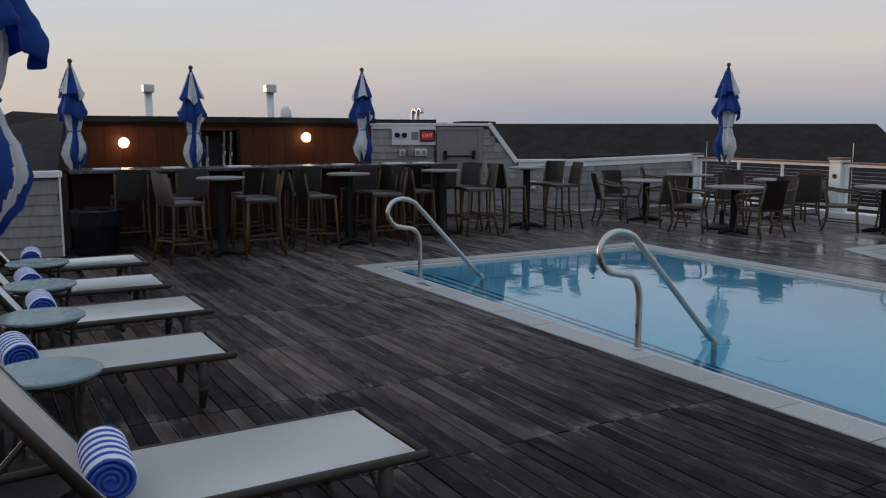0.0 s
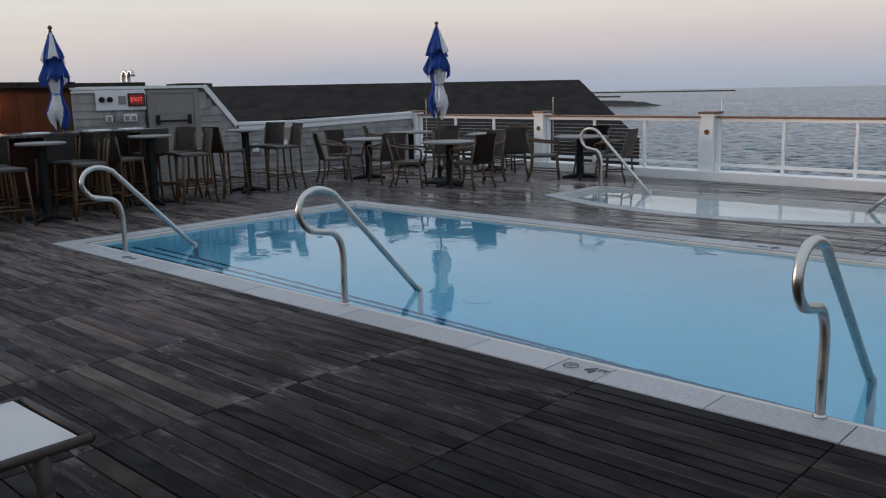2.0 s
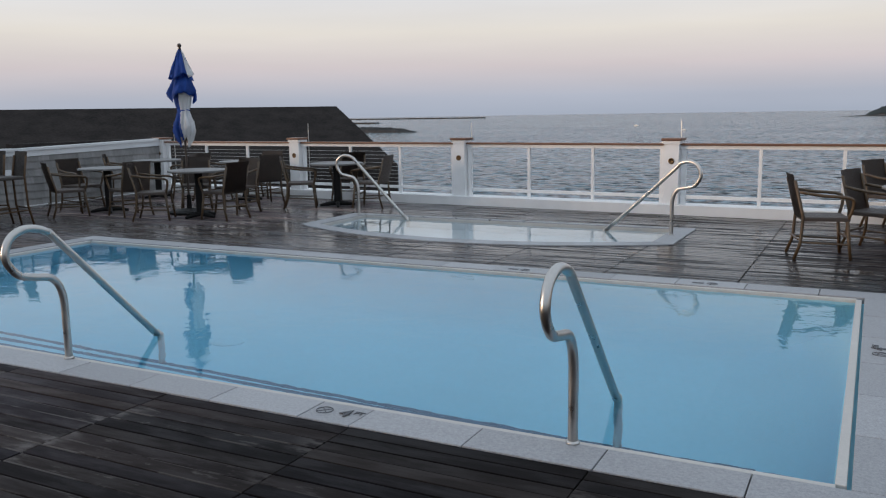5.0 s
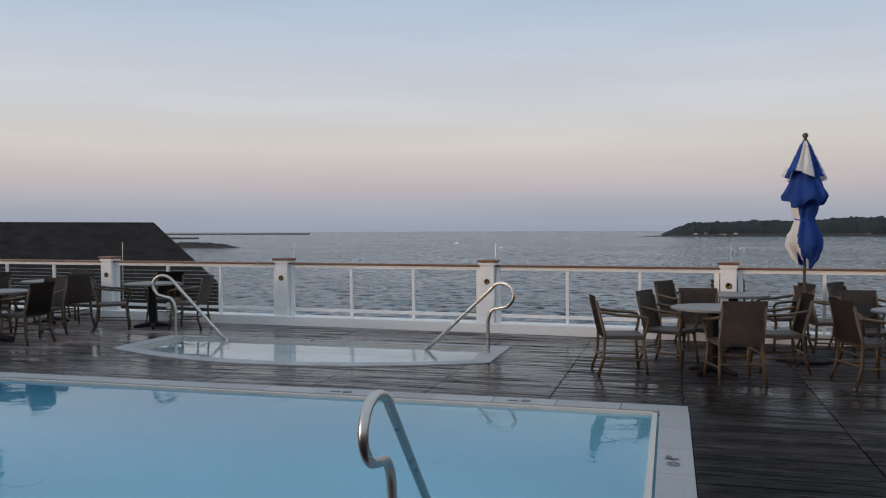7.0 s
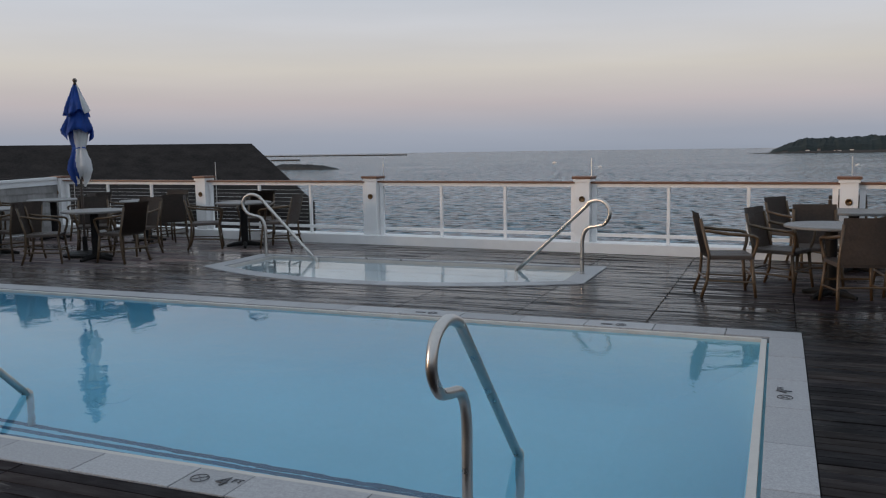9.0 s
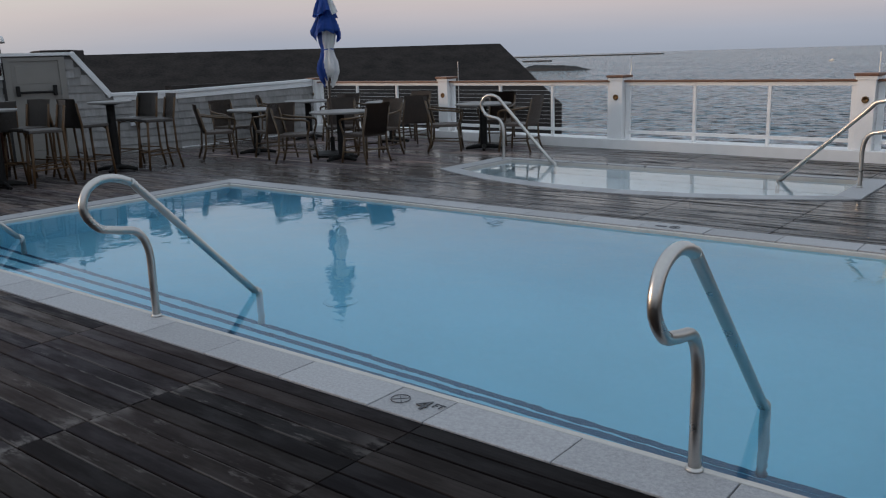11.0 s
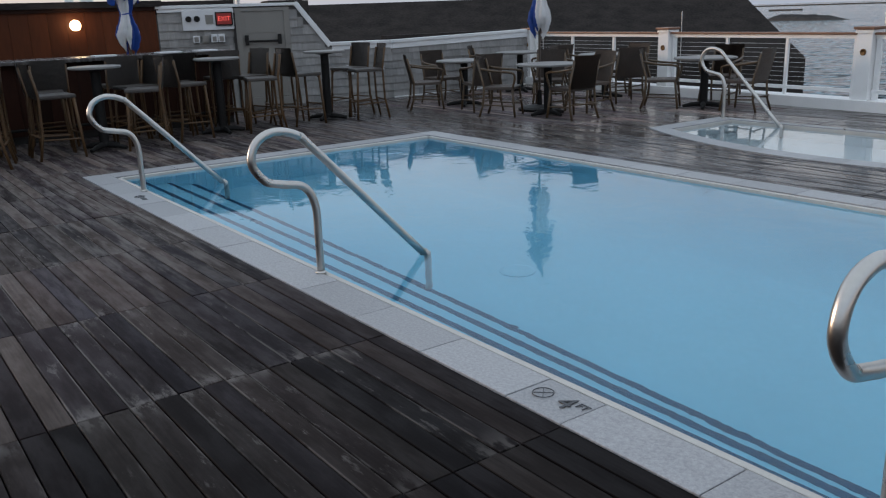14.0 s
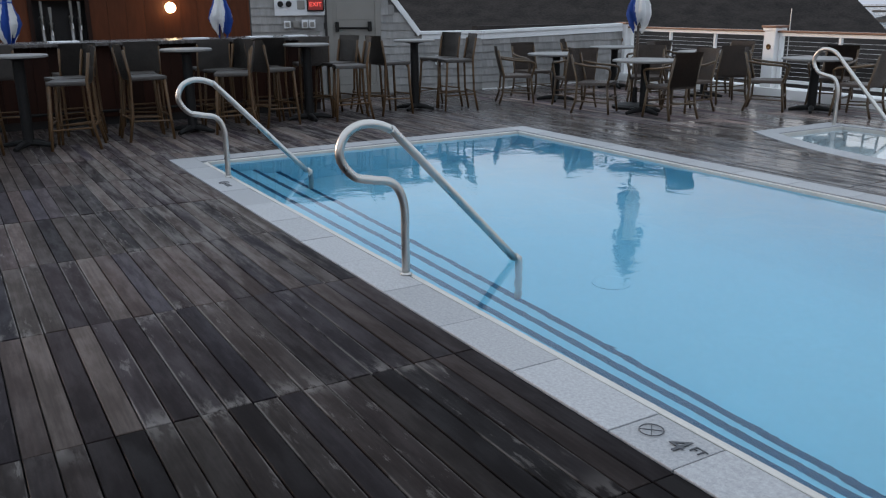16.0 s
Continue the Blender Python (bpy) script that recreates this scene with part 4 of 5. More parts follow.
vent_stack(pose(-23.5, -4.17, 1.80), 1.02, "tall galvanised roof vent catching the afterglow")
vent_stack(pose(-21.95, -1.4, 1.80), 1.02, "tall galvanised roof vent catching the afterglow")
fan = thing("exhaust_fan", pose(-21.6, -1.1, 1.8), "small rounded white roof exhaust fan", "vent")
part("dome", lathe(bmesh.new(), [(0.13, 0), (0.15, 0.2), (0.13, 0.36), (0.07, 0.44), (0.02, 0.46)], 18), TRIM, fan, smooth=True)
pipes = thing("gooseneck_vents", pose(-20.0, 1.85, 1.8), "pair of pale gooseneck pipes on the roof", "vent")
for k in (-0.14, 0.14):
    part("gooseneck", Tb(curve_pts([(k, 0.0, 0.0), (k, 0, 0.25), (k + 0.08, 0, 0.38), (k + 0.2, 0, 0.38), (k + 0.24, 0, 0.28)], 4), 0.05, 8), GALV, pipes, smooth=True)
tagged(part("flat_roof", B(-30, -15.72, -7.0, 0.4, 1.66, 1.79), ROOF), "flat dark roof behind the bar", "roof", kind="structure")

# breakwater, rocks, headland
tagged(part("breakwater", B(-1800, -1085, 2395, 2415, -15.2, -11.5), ROCK), "long low stone breakwater on the horizon", "breakwater", kind="structure")
tagged(part("jetty", B(-860, -803, 1306, 1314, -15.2, -12.5), ROCK), "low dark jetty in the sea", "jetty", kind="structure")


def hill(name, x0, x1, y, depth, height, seed, mat, label, cat, lead=1.0, rough=1.0, rise=5.0, low=0.55):
    """A low ridge of land with a rough top."""
    bm = bmesh.new()
    nx, ny = 220, 10
    grid = []
    for i in range(nx + 1):
        col = []
        for j in range(ny + 1):
            u, v = i / nx, j / ny
            env = min(1, u * rise) ** lead * min(1, (1 - u) * 6.0) ** 0.6 * math.sin(math.pi * min(1, max(0, v))) ** 0.6
            z = -15.3 + height * env * (low + (1 - low) * min(1, u * 1.6)) + rough * height * (0.09 * env * noise.noise((u * 60, v * 8, seed)) + 0.06 * env * noise.noise((u * 170, v * 16, seed))) + height * 0.12 * env * noise.noise((u * 11, v * 3, seed + 3))
            col.append(bm.verts.new((x0 + (x1 - x0) * u, y + depth * v, z)))
        grid.append(col)
    for i in range(nx):
        for j in range(ny):
            bm.faces.new((grid[i][j], grid[i + 1][j], grid[i + 1][j + 1], grid[i][j + 1]))
    return tagged(part(name, bm, mat, smooth=False), label, cat, kind="structure")


hill("headland", -22, 915, 1700, 400, 40, 2, HEADLAND, "dark wooded headland across the water", "headland", lead=0.7, rise=14.0, low=0.66, rough=1.6)
hill("islet", -372, -442, 655, 25, 5.2, 7, ROCK, "low dark rocky islet", "islet", lead=0.8, rough=2.5)
rnd = random.Random(11)
for x, zz, wdt, h, white in ((8, -13.6, 9, 2.2, 0), (36, -13.2, 5, 2.0, 1), (47, -12.6, 6, 3.2, 1), (66, -9.8, 5, 2.4, 0), (98, -12.8, 11, 2.6, 1), (121, -12.4, 6, 3.6, 1), (127, -13.4, 16, 1.6, 0),
                             (168, -12.6, 5, 2.4, 0), (212, -13.0, 8, 2.0, 1), (236, -12.2, 5, 3.0, 0), (303, -12.8, 9, 2.2, 1), (355, -12.0, 6, 3.0, 0)):
    house = thing("house", pose(x, 1704 + rnd.uniform(-2, 4), zz, 0, 0, rnd.uniform(-25, 25)), "small pale house on the far shore" if white else "small grey house on the far shore", "house", "houses on the headland")
    part("wall", B(-wdt / 2, wdt / 2, -4, 4, -1.0, h), HOUSEWHITE if white else HOUSEGREY, house)
    bm = bmesh.new()
    v = [bm.verts.new(p) for p in ((-wdt / 2 - 0.4, -4.4, h), (wdt / 2 + 0.4, -4.4, h), (wdt / 2 + 0.4, 4.4, h), (-wdt / 2 - 0.4, 4.4, h), (-wdt / 2 + 0.5, 0, h + 2.0), (wdt / 2 - 0.5, 0, h + 2.0))]
    for f in ((0, 1, 5, 4), (2, 3, 4, 5), (1, 2, 5), (3, 0, 4), (3, 2, 1, 0)):
        bm.faces.new([v[k] for k in f])
    part("roof", bm, ROOF, house)
hill("shore_rocks", -62, 420, 1690, 14, 5.4, 5, ROCK, "low rocky shoreline under the wooded headland", "rocks", lead=0.5, rough=2.5)


def boat(x, y, s):
    root = thing("boat", pose(x, y, -15, 0, 0, 40 * x), "small white motor boat on the sea", "boat", "boats on the water")
    bm = bmesh.new()
    prism(bm, [(-3 * s, -1 * s), (1.5 * s, -1 * s), (3.4 * s, 0), (1.5 * s, 1 * s), (-3 * s, 1 * s)], 0.0, 0.9 * s)
    part("hull", bm, HOUSEWHITE, root)
    part("cabin", B(-1.2 * s, 0.8 * s, -0.7 * s, 0.7 * s, 0.9 * s, 1.9 * s, bevel=0.1), HOUSEWHITE, root)


for x, y, s in ((-95, 420, 0.5), (-230, 900, 0.9), (55, 700, 0.8), (-140, 700, 0.6)):
    boat(x, y, s)

# ---- things round the pool ----
def grab_rail(m, label, rise=0.965, run=0.78):
    """Stainless hand rail: upright, S-bend outwards, loop, slope into the water and an upright below it. Local +y runs into the pool."""
    root = thing("hand_rail", m, label, "hand rail", "pool hand rails")
    path = curve_pts([(0, y_, z_ * rise) for _, y_, z_ in [(0, 0, 0.0), (0, 0, 0.22), (0, -0.005, 0.44), (0, -0.07, 0.565), (0, -0.2, 0.60), (0, -0.31, 0.635), (0, -0.385, 0.75), (0, -0.345, 0.87), (0, -0.23, 0.92), (0, -0.09, 0.885),
                      (0, 0.02, 0.78), (0, run, -0.04)]], 6)
    bar = part("bar", tube(bmesh.new(), path, 0.0245, 12), STEEL, root, smooth=True)
    part("submerged_bar", tube(bmesh.new(), curve_pts([(0, run - 0.005, -0.03), (0, run + 0.02, -0.09), (0, run + 0.02, -0.85)], 4), 0.0245, 10), STEEL, root, smooth=True)
    part("flange", lathe(bmesh.new(), [(0.034, 0.0), (0.034, 0.008), (0.028, 0.014), (0.0255, 0.016)], 16), STEEL, bar, "round steel flange", smooth=True)
    return root


for x in (-8.33, -4.89, -1.44):
    grab_rail(pose(x, Y0 + 0.25, 0.004), "bent stainless steel hand rail at the pool steps", 0.955 if x > -2 else 0.965)
grab_rail(pose(-7.42, 3.28, 0.01, 0, 0, -90), "bent stainless steel hand rail at the spa", 1.0, 0.86)
grab_rail(pose(-2.46, 2.76, 0.01, 0, 0, 70), "bent stainless steel hand rail at the spa", 1.0, 1.0)


def lounger(m):
    """Sun lounger, foot end at local y = 0, head towards -y."""
    root = thing("sun_lounger", m, "cane-framed sun lounger with white sling and raised back", "sun lounger", "loungers in a row")
    W, H, S = 0.31, 0.305, 1.18
    for sx in (-W, W):
        part("side_rail", Tb([(sx, 0.02, H - 0.01), (sx, -S, H - 0.01), (sx, -1.9, H - 0.03)], 0.022, 8), LOUNGEWOOD, root, smooth=True)
        for y in (-0.16, -1.72):
            part("leg", Tb([(sx * 0.95, y, H - 0.02), (sx * 0.95, y, 0.1), (sx * 0.93, y - 0.01, 0.0)], [0.034, 0.029, 0.018], 10), LOUNGEWOOD, root, smooth=True)
    for y in (0.02, -0.6, -S, -1.9):
        part("cross_rail", Tb([(-W, y, H - 0.012 - 0.06 * (y == -0.6)), (W, y, H - 0.012 - 0.06 * (y == -0.6))], 0.021, 8), LOUNGEWOOD, root, smooth=True)
    for sx in (-W, W):
        for y in (-0.16, -1.72):
            part("leg_knot", lathe(bmesh.new(), [(0.02, 0.09), (0.033, 0.1), (0.034, 0.125), (0.022, 0.135)], 12, sx * 0.95, y), LOUNGEWOOD, root, smooth=True)
    part("brace", Tb(curve_pts([(-W * 0.95, -0.16, 0.12), (0, -0.16, H - 0.05), (W * 0.95, -0.16, 0.12)], 5), 0.011, 6), LOUNGEWOOD, root)
    bm = bmesh.new()
    g = []
    for i in range(9):
        y = -0.022 - (S - 0.03) * i / 8
        row = []
        for j in range(7):
            k = j / 6 * 2 - 1
            row.append(bm.verts.new((k * (W - 0.014), y, H + 0.006 - 0.004 * (1 - k * k) * math.sin(math.pi * min(1, (i + 0.6) / 9)))))
        g.append(row)
    for a, b in zip(g, g[1:]):
        for j in range(6):
            bm.faces.new((a[j], a[j + 1], b[j + 1], b[j]))
    bmesh.ops.solidify(bm, geom=bm.faces[:], thickness=0.006)
    part("seat_sling", bm, SLING, root, "taut white fabric sling", smooth=True)
    ang = radians(54)
    top = (-S - 0.80 * math.cos(ang), H + 0.80 * math.sin(ang))
    back = part("backrest", Tb(curve_pts([(-W, top[0], top[1]), (-W * 0.5, top[0] - 0.02, top[1] + 0.03), (W * 0.5, top[0] - 0.02, top[1] + 0.03), (W, top[0], top[1])], 4), 0.022, 8), LOUNGEWOOD, root, "raised back frame", smooth=True)
    for sx in (-W, W):
        part("back_rail", Tb([(sx, -S, H), (sx, top[0], top[1])], 0.022, 8), LOUNGEWOOD, back, smooth=True)
        part("prop", Tb([(sx * 0.8, -1.75, H - 0.03), (sx * 0.8, (top[0] - S) / 2, (top[1] + H) / 2)], 0.013, 6), LOUNGEWOOD, back)
    bm = bmesh.new()
    d = Vector((0, top[0] + S, top[1] - H)).normalized()
    nrm = Vector((0, -d.z, d.y)) * -1
    g = []
    for i in range(7):
        row = []
        for j in range(7):
            k = j / 6 * 2 - 1
            p = Vector((k * (W - 0.014), -S, H)) + d * (0.02 + 0.77 * i / 6) + nrm * (0.016 - 0.02 * (1 - k * k) * math.sin(math.pi * i / 6)) * (1 if nrm.z > 0 else -1)
            row.append(bm.verts.new(p))
        g.append(row)
    for a, b in zip(g, g[1:]):
        for j in range(6):
            bm.faces.new((a[j], a[j + 1], b[j + 1], b[j]))
    bmesh.ops.solidify(bm, geom=bm.faces[:], thickness=0.006)
    part("back_sling", bm, SLING, back, "taut white fabric back", smooth=True)
    return root


def towel_roll(m):
    root = thing("rolled_towel", m, "blue and white striped rolled towel on a lounger", "towel", "rolled towels")
    R, L = 0.090, 0.38
    bm = bmesh.new()
    prof = [(0.0, -L / 2), (R * 0.86, -L / 2), (R * 0.97, -L / 2 + 0.012), (R, -L / 2 + 0.04), (R, L / 2 - 0.04), (R * 0.97, L / 2 - 0.012), (R * 0.86, L / 2), (0.0, L / 2)]
    rings = []
    for r, x in prof[1:-1]:
        rings.append([bm.verts.new((x, r * (1 + 0.015 * math.sin(3 * a)) * math.cos(a), R + r * 0.95 * math.sin(a))) for a in (2 * math.pi * k / 28 for k in range(28))])
    for a, b in zip(rings, rings[1:]):
        for k in range(28):
            bm.faces.new((a[k], a[(k + 1) % 28], b[(k + 1) % 28], b[k]))
    bm.faces.new(rings[0])
    bm.faces.new(list(reversed(rings[-1])))
    part("roll", bm, TOWEL, root, smooth=True)
    for sx in (-1, 1):
        pts = []
        for k in range(64):
            a = k / 63 * 2 * math.pi * 3.2
            r = 0.012 + (R * 0.90 - 0.012) * k / 63
            pts.append((sx * (L / 2 + 0.002), r * math.cos(a), R + r * 0.95 * math.sin(a)))
        part("spiral_edge", Tb(pts, 0.0075, 6), BLUE, root, "rolled edge of the towel", smooth=True)
    return root


def side_table(m):
    root = thing("side_table", m, "small round side table with frosted teal top", "side table", "side tables between loungers")
    part("tabletop", lathe(bmesh.new(), [(0.25, 0.425), (0.262, 0.43), (0.262, 0.442), (0.25, 0.448)], 36), TEALTOP, root, "frosted teal glass top")
    hoop = part("hoop", Tb([(0.22 * math.cos(a), 0.22 * math.sin(a), 0.41) for a in (2 * math.pi * k / 24 for k in range(25))], 0.012, 6), LOUNGEWOOD, root)
    for k in range(4):
        a = math.pi / 4 + k * math.pi / 2
        c, s = math.cos(a), math.sin(a)
        part("leg", Tb(curve_pts([(0.21 * c, 0.21 * s, 0.41), (0.18 * c, 0.18 * s, 0.25), (0.2 * c, 0.2 * s, 0.1), (0.23 * c, 0.23 * s, 0.0)], 4), 0.016, 8), LOUNGEWOOD, root, smooth=True)
        part("brace", Tb(curve_pts([(0.19 * c, 0.19 * s, 0.28), (0.08 * c, 0.08 * s, 0.36), (0.0, 0.0, 0.40)], 4), 0.008, 6), LOUNGEWOOD, hoop)
    return root


LOUNGERS = [(-3.51, -6.92, 1.5), (-5.42, -7.17, 0.0), (-6.71, -6.98, 1.0), (-7.92, -7.02, -1.0), (-9.30, -6.95, 0.5)]
TOWELS = [(-3.46, -8.08, -3), (-5.36, -8.28, 5), (-6.70, -8.06, 0), (-7.84, -8.07, 3), (-9.24, -7.96, -4)]
first = lounger(pose(*LOUNGERS[0][:2], 0, 0, 0, LOUNGERS[0][2]))
for x, y, a in LOUNGERS[1:]:
    copy_thing(first, pose(x, y, 0, 0, 0, a))
first = towel_roll(pose(*TOWELS[0][:2], 0.312, 0, 0, TOWELS[0][2]))
for x, y, a in TOWELS[1:]:
    copy_thing(first, pose(x, y, 0.312, 0, 0, a))
first = side_table(pose(-4.72, -8.18, 0))
for x, y in ((-6.10, -8.10), (-7.33, -8.02), (-8.55, -7.95)):
    copy_thing(first, pose(x, y, 0, 0, 0, 20 * x))


def umbrella(x, y, z0, seed, label, white, base=True, height=2.72, fat=1.0, drop=1.0):
    """A closed market umbrella in three drooping tiers, tied below the second; white lists the white sectors of each tier, 0 towards the pool's near corner."""
    turn = math.degrees(math.atan2(-7.5 - y, -0.2 - x))
    root = thing("umbrella", pose(x, y, z0, 0, 0, turn), label, "umbrella", "closed umbrellas")
    top = height - z0
    rnd = random.Random(seed)
    pole = part("pole", Tb([(0, 0, 0), (0, 0, top - 0.08)], 0.019, 10), POLE, root)
    part("finial", lathe(bmesh.new(), [(0.01, top - 0.10), (0.028, top - 0.085), (0.016, top - 0.06), (0.034, top - 0.035), (0.036, top - 0.02), (0.02, top + 0.004), (0.004, top + 0.008)], 14), POLE, pole, "dark ball finial", smooth=True)
    if base:
        part("base", lathe(bmesh.new(), [(0.33, 0.0), (0.33, 0.035), (0.27, 0.06), (0.09, 0.075), (0.04, 0.085), (0.035, 0.3), (0.022, 0.31)], 28), IRON, pole, "round cast base", smooth=False)
    tiers = (("upper_tier", 0.09, 0.53 * drop, (0.035, 0.075, 0.105, 0.14, 0.172, 0.205, 0.232), 0.10),
             ("middle_tier", 0.46 * drop, 0.84 * drop, (0.13, 0.155, 0.18, 0.205, 0.235, 0.262, 0.25), 0.15),
             ("lower_tier", 0.74 * drop, 1.56 * drop, (0.155, 0.158, 0.14, 0.105, 0.135, 0.185, 0.205, 0.165, 0.085), 0.16))
    seg, folds = 96, 8
    for (nm, da, db, radii, ragged), whites in zip(tiers, white):
        bm = bmesh.new()
        rows = []
        ph, ph2 = rnd.uniform(0, 6), rnd.uniform(0, 6)
        n = 20
        for i in range(n + 1):
            f = i / n
            q = f * (len(radii) - 1)
            a0 = min(int(q), len(radii) - 2)
            h = q - a0
            h = h * h * (3 - 2 * h)
            r0 = fat * (radii[a0] + (radii[a0 + 1] - radii[a0]) * h)
            row = []
            for k in range(seg):
                a = 2 * math.pi * k / seg
                fold = abs(math.sin(folds / 2 * a + 0.6 * math.sin(a + ph)))
                w = (0.10 + 0.20 * f) * (fold - 0.62) + 0.10 * (0.25 + f) * math.sin(2 * a + ph) + 0.05 * math.sin(5 * a - ph2 + 4 * f) + 0.035 * math.sin(13 * a + ph2 + 6 * f)
                dz = f ** 3 * ragged * (0.45 * math.sin(2 * a + ph2) + 0.35 * math.sin(5 * a + ph) + 0.35 * (fold - 0.5))
                r = r0 * (1 + w)
                row.append(bm.verts.new((r * math.cos(a), r * math.sin(a), top - da - (db - da) * f + dz * 0.8)))
            rows.append(row)
        for i, (a, b) in enumerate(zip(rows, rows[1:])):
            for k in range(seg):
                fc = bm.faces.new((a[k], a[(k + 1) % seg], b[(k + 1) % seg], b[k]))
                bend = 0.0 if nm == "upper_tier" else 2.6 * math.sin(i * 0.22 + ph)
                sector = round((k + bend) / (seg / 8)) % 8
                fc.material_index = 1 if sector in whites else 0
                fc.smooth = True
        bmesh.ops.solidify(bm, geom=bm.faces[:], thickness=0.004)
        bmesh.ops.recalc_face_normals(bm, faces=bm.faces[:])
        tier = part(nm, bm, [BLUE, CANVAS], root, "folded blue and white canvas")
    zt = top - 0.74 * drop - 0.82 * drop * 3 / 8
    part("tie", Tb([(0.112 * fat * math.cos(a), 0.112 * fat * math.sin(a), zt + 0.006 * math.sin(3 * a)) for a in (2 * math.pi * k / 20 for k in range(21))], 0.009, 6), BLUE, tier, "narrow tie strap")
    return root


umbrella(-4.36, -8.42, 0.0, 1, "closed blue and white umbrella standing between the loungers", ((3, 5), (4,), (1, 4)), height=2.78)
umbrella(-13.0, -7.12, 1.08, 3, "closed blue and white umbrella set in the bar counter", ((1, 3, 5, 7), (4,), (7, 1, 3)), base=False, height=2.58, fat=0.74, drop=0.93)
umbrella(-13.0, -5.50, 1.08, 5, "closed blue and white umbrella set in the bar counter", ((0, 2, 4, 6), (3,), (7, 1, 3)), base=False, height=2.55, fat=0.70, drop=0.93)
umbrella(-13.0, -2.78, 1.08, 7, "closed blue and white umbrella set in the bar counter", ((0, 2, 4, 6), (3,), (7, 0, 3)), base=False, height=2.62, fat=0.72, drop=0.94)
umbrella(-10.25, 2.55, 0.0, 4, "closed blue and white umbrella beside a dining table", ((1, 3, 5), (5,), (0, 1, 2, 4)), fat=0.85)
umbrella(1.42, 3.10, 0.0, 9, "closed blue and white umbrella on a round black base", ((0, 2, 4, 6), (4,), (7, 6, 3)), height=2.78, drop=1.0)


def pedestal_table(m, h, r, name, label, group):
    root = thing(name, m, label, "table", group)
    part("tabletop", lathe(bmesh.new(), [(r - 0.02, h - 0.032), (r, h - 0.026), (r, h - 0.008), (r - 0.012, h)], 40), TABLETOP, root, "round grey stone top")
    part("column", lathe(bmesh.new(), [(0.07, 0.05), (0.06, 0.1), (0.06, h - 0.06), (0.14, h - 0.045), (0.14, h - 0.034)], 16), IRON, root, "black iron column")
    for k in range(4):
        a = math.pi / 4 + k * math.pi / 2
        c, s = math.cos(a), math.sin(a)
        part("foot", Tb([(0.02 * c, 0.02 * s, 0.06), (0.18 * c, 0.18 * s, 0.045), (0.30 * c, 0.30 * s, 0.022)], [0.042, 0.034, 0.022], 8), IRON, root)
    return root


HIGH = [(-11.25, -5.58), (-11.45, -3.70), (-11.75, -2.02), (-11.95, -0.25)]
first = pedestal_table(pose(*HIGH[0], 0, 0, 0, 10), 1.02, 0.31, "bar_table", "tall round bar table on a black pedestal", "high tables by the bar")
for x, y in HIGH[1:]:
    copy_thing(first, pose(x, y, 0, 0, 0, 25 * y))
LOW = [(-11.70, 2.2), (-9.66, 2.17), (-12.8, 4.4), (-10.66, 4.45), (-8.49, 4.27), (0.30, 1.90), (0.65, 3.9), (2.38, 1.92)]
first = pedestal_table(pose(*LOW[0], 0, 0, 0, 5), 0.75, 0.46, "dining_table", "round grey-topped dining table on a black pedestal", "dining tables")
for x, y in LOW[1:]:
    copy_thing(first, pose(x, y, 0, 0, 0, 33 * x))


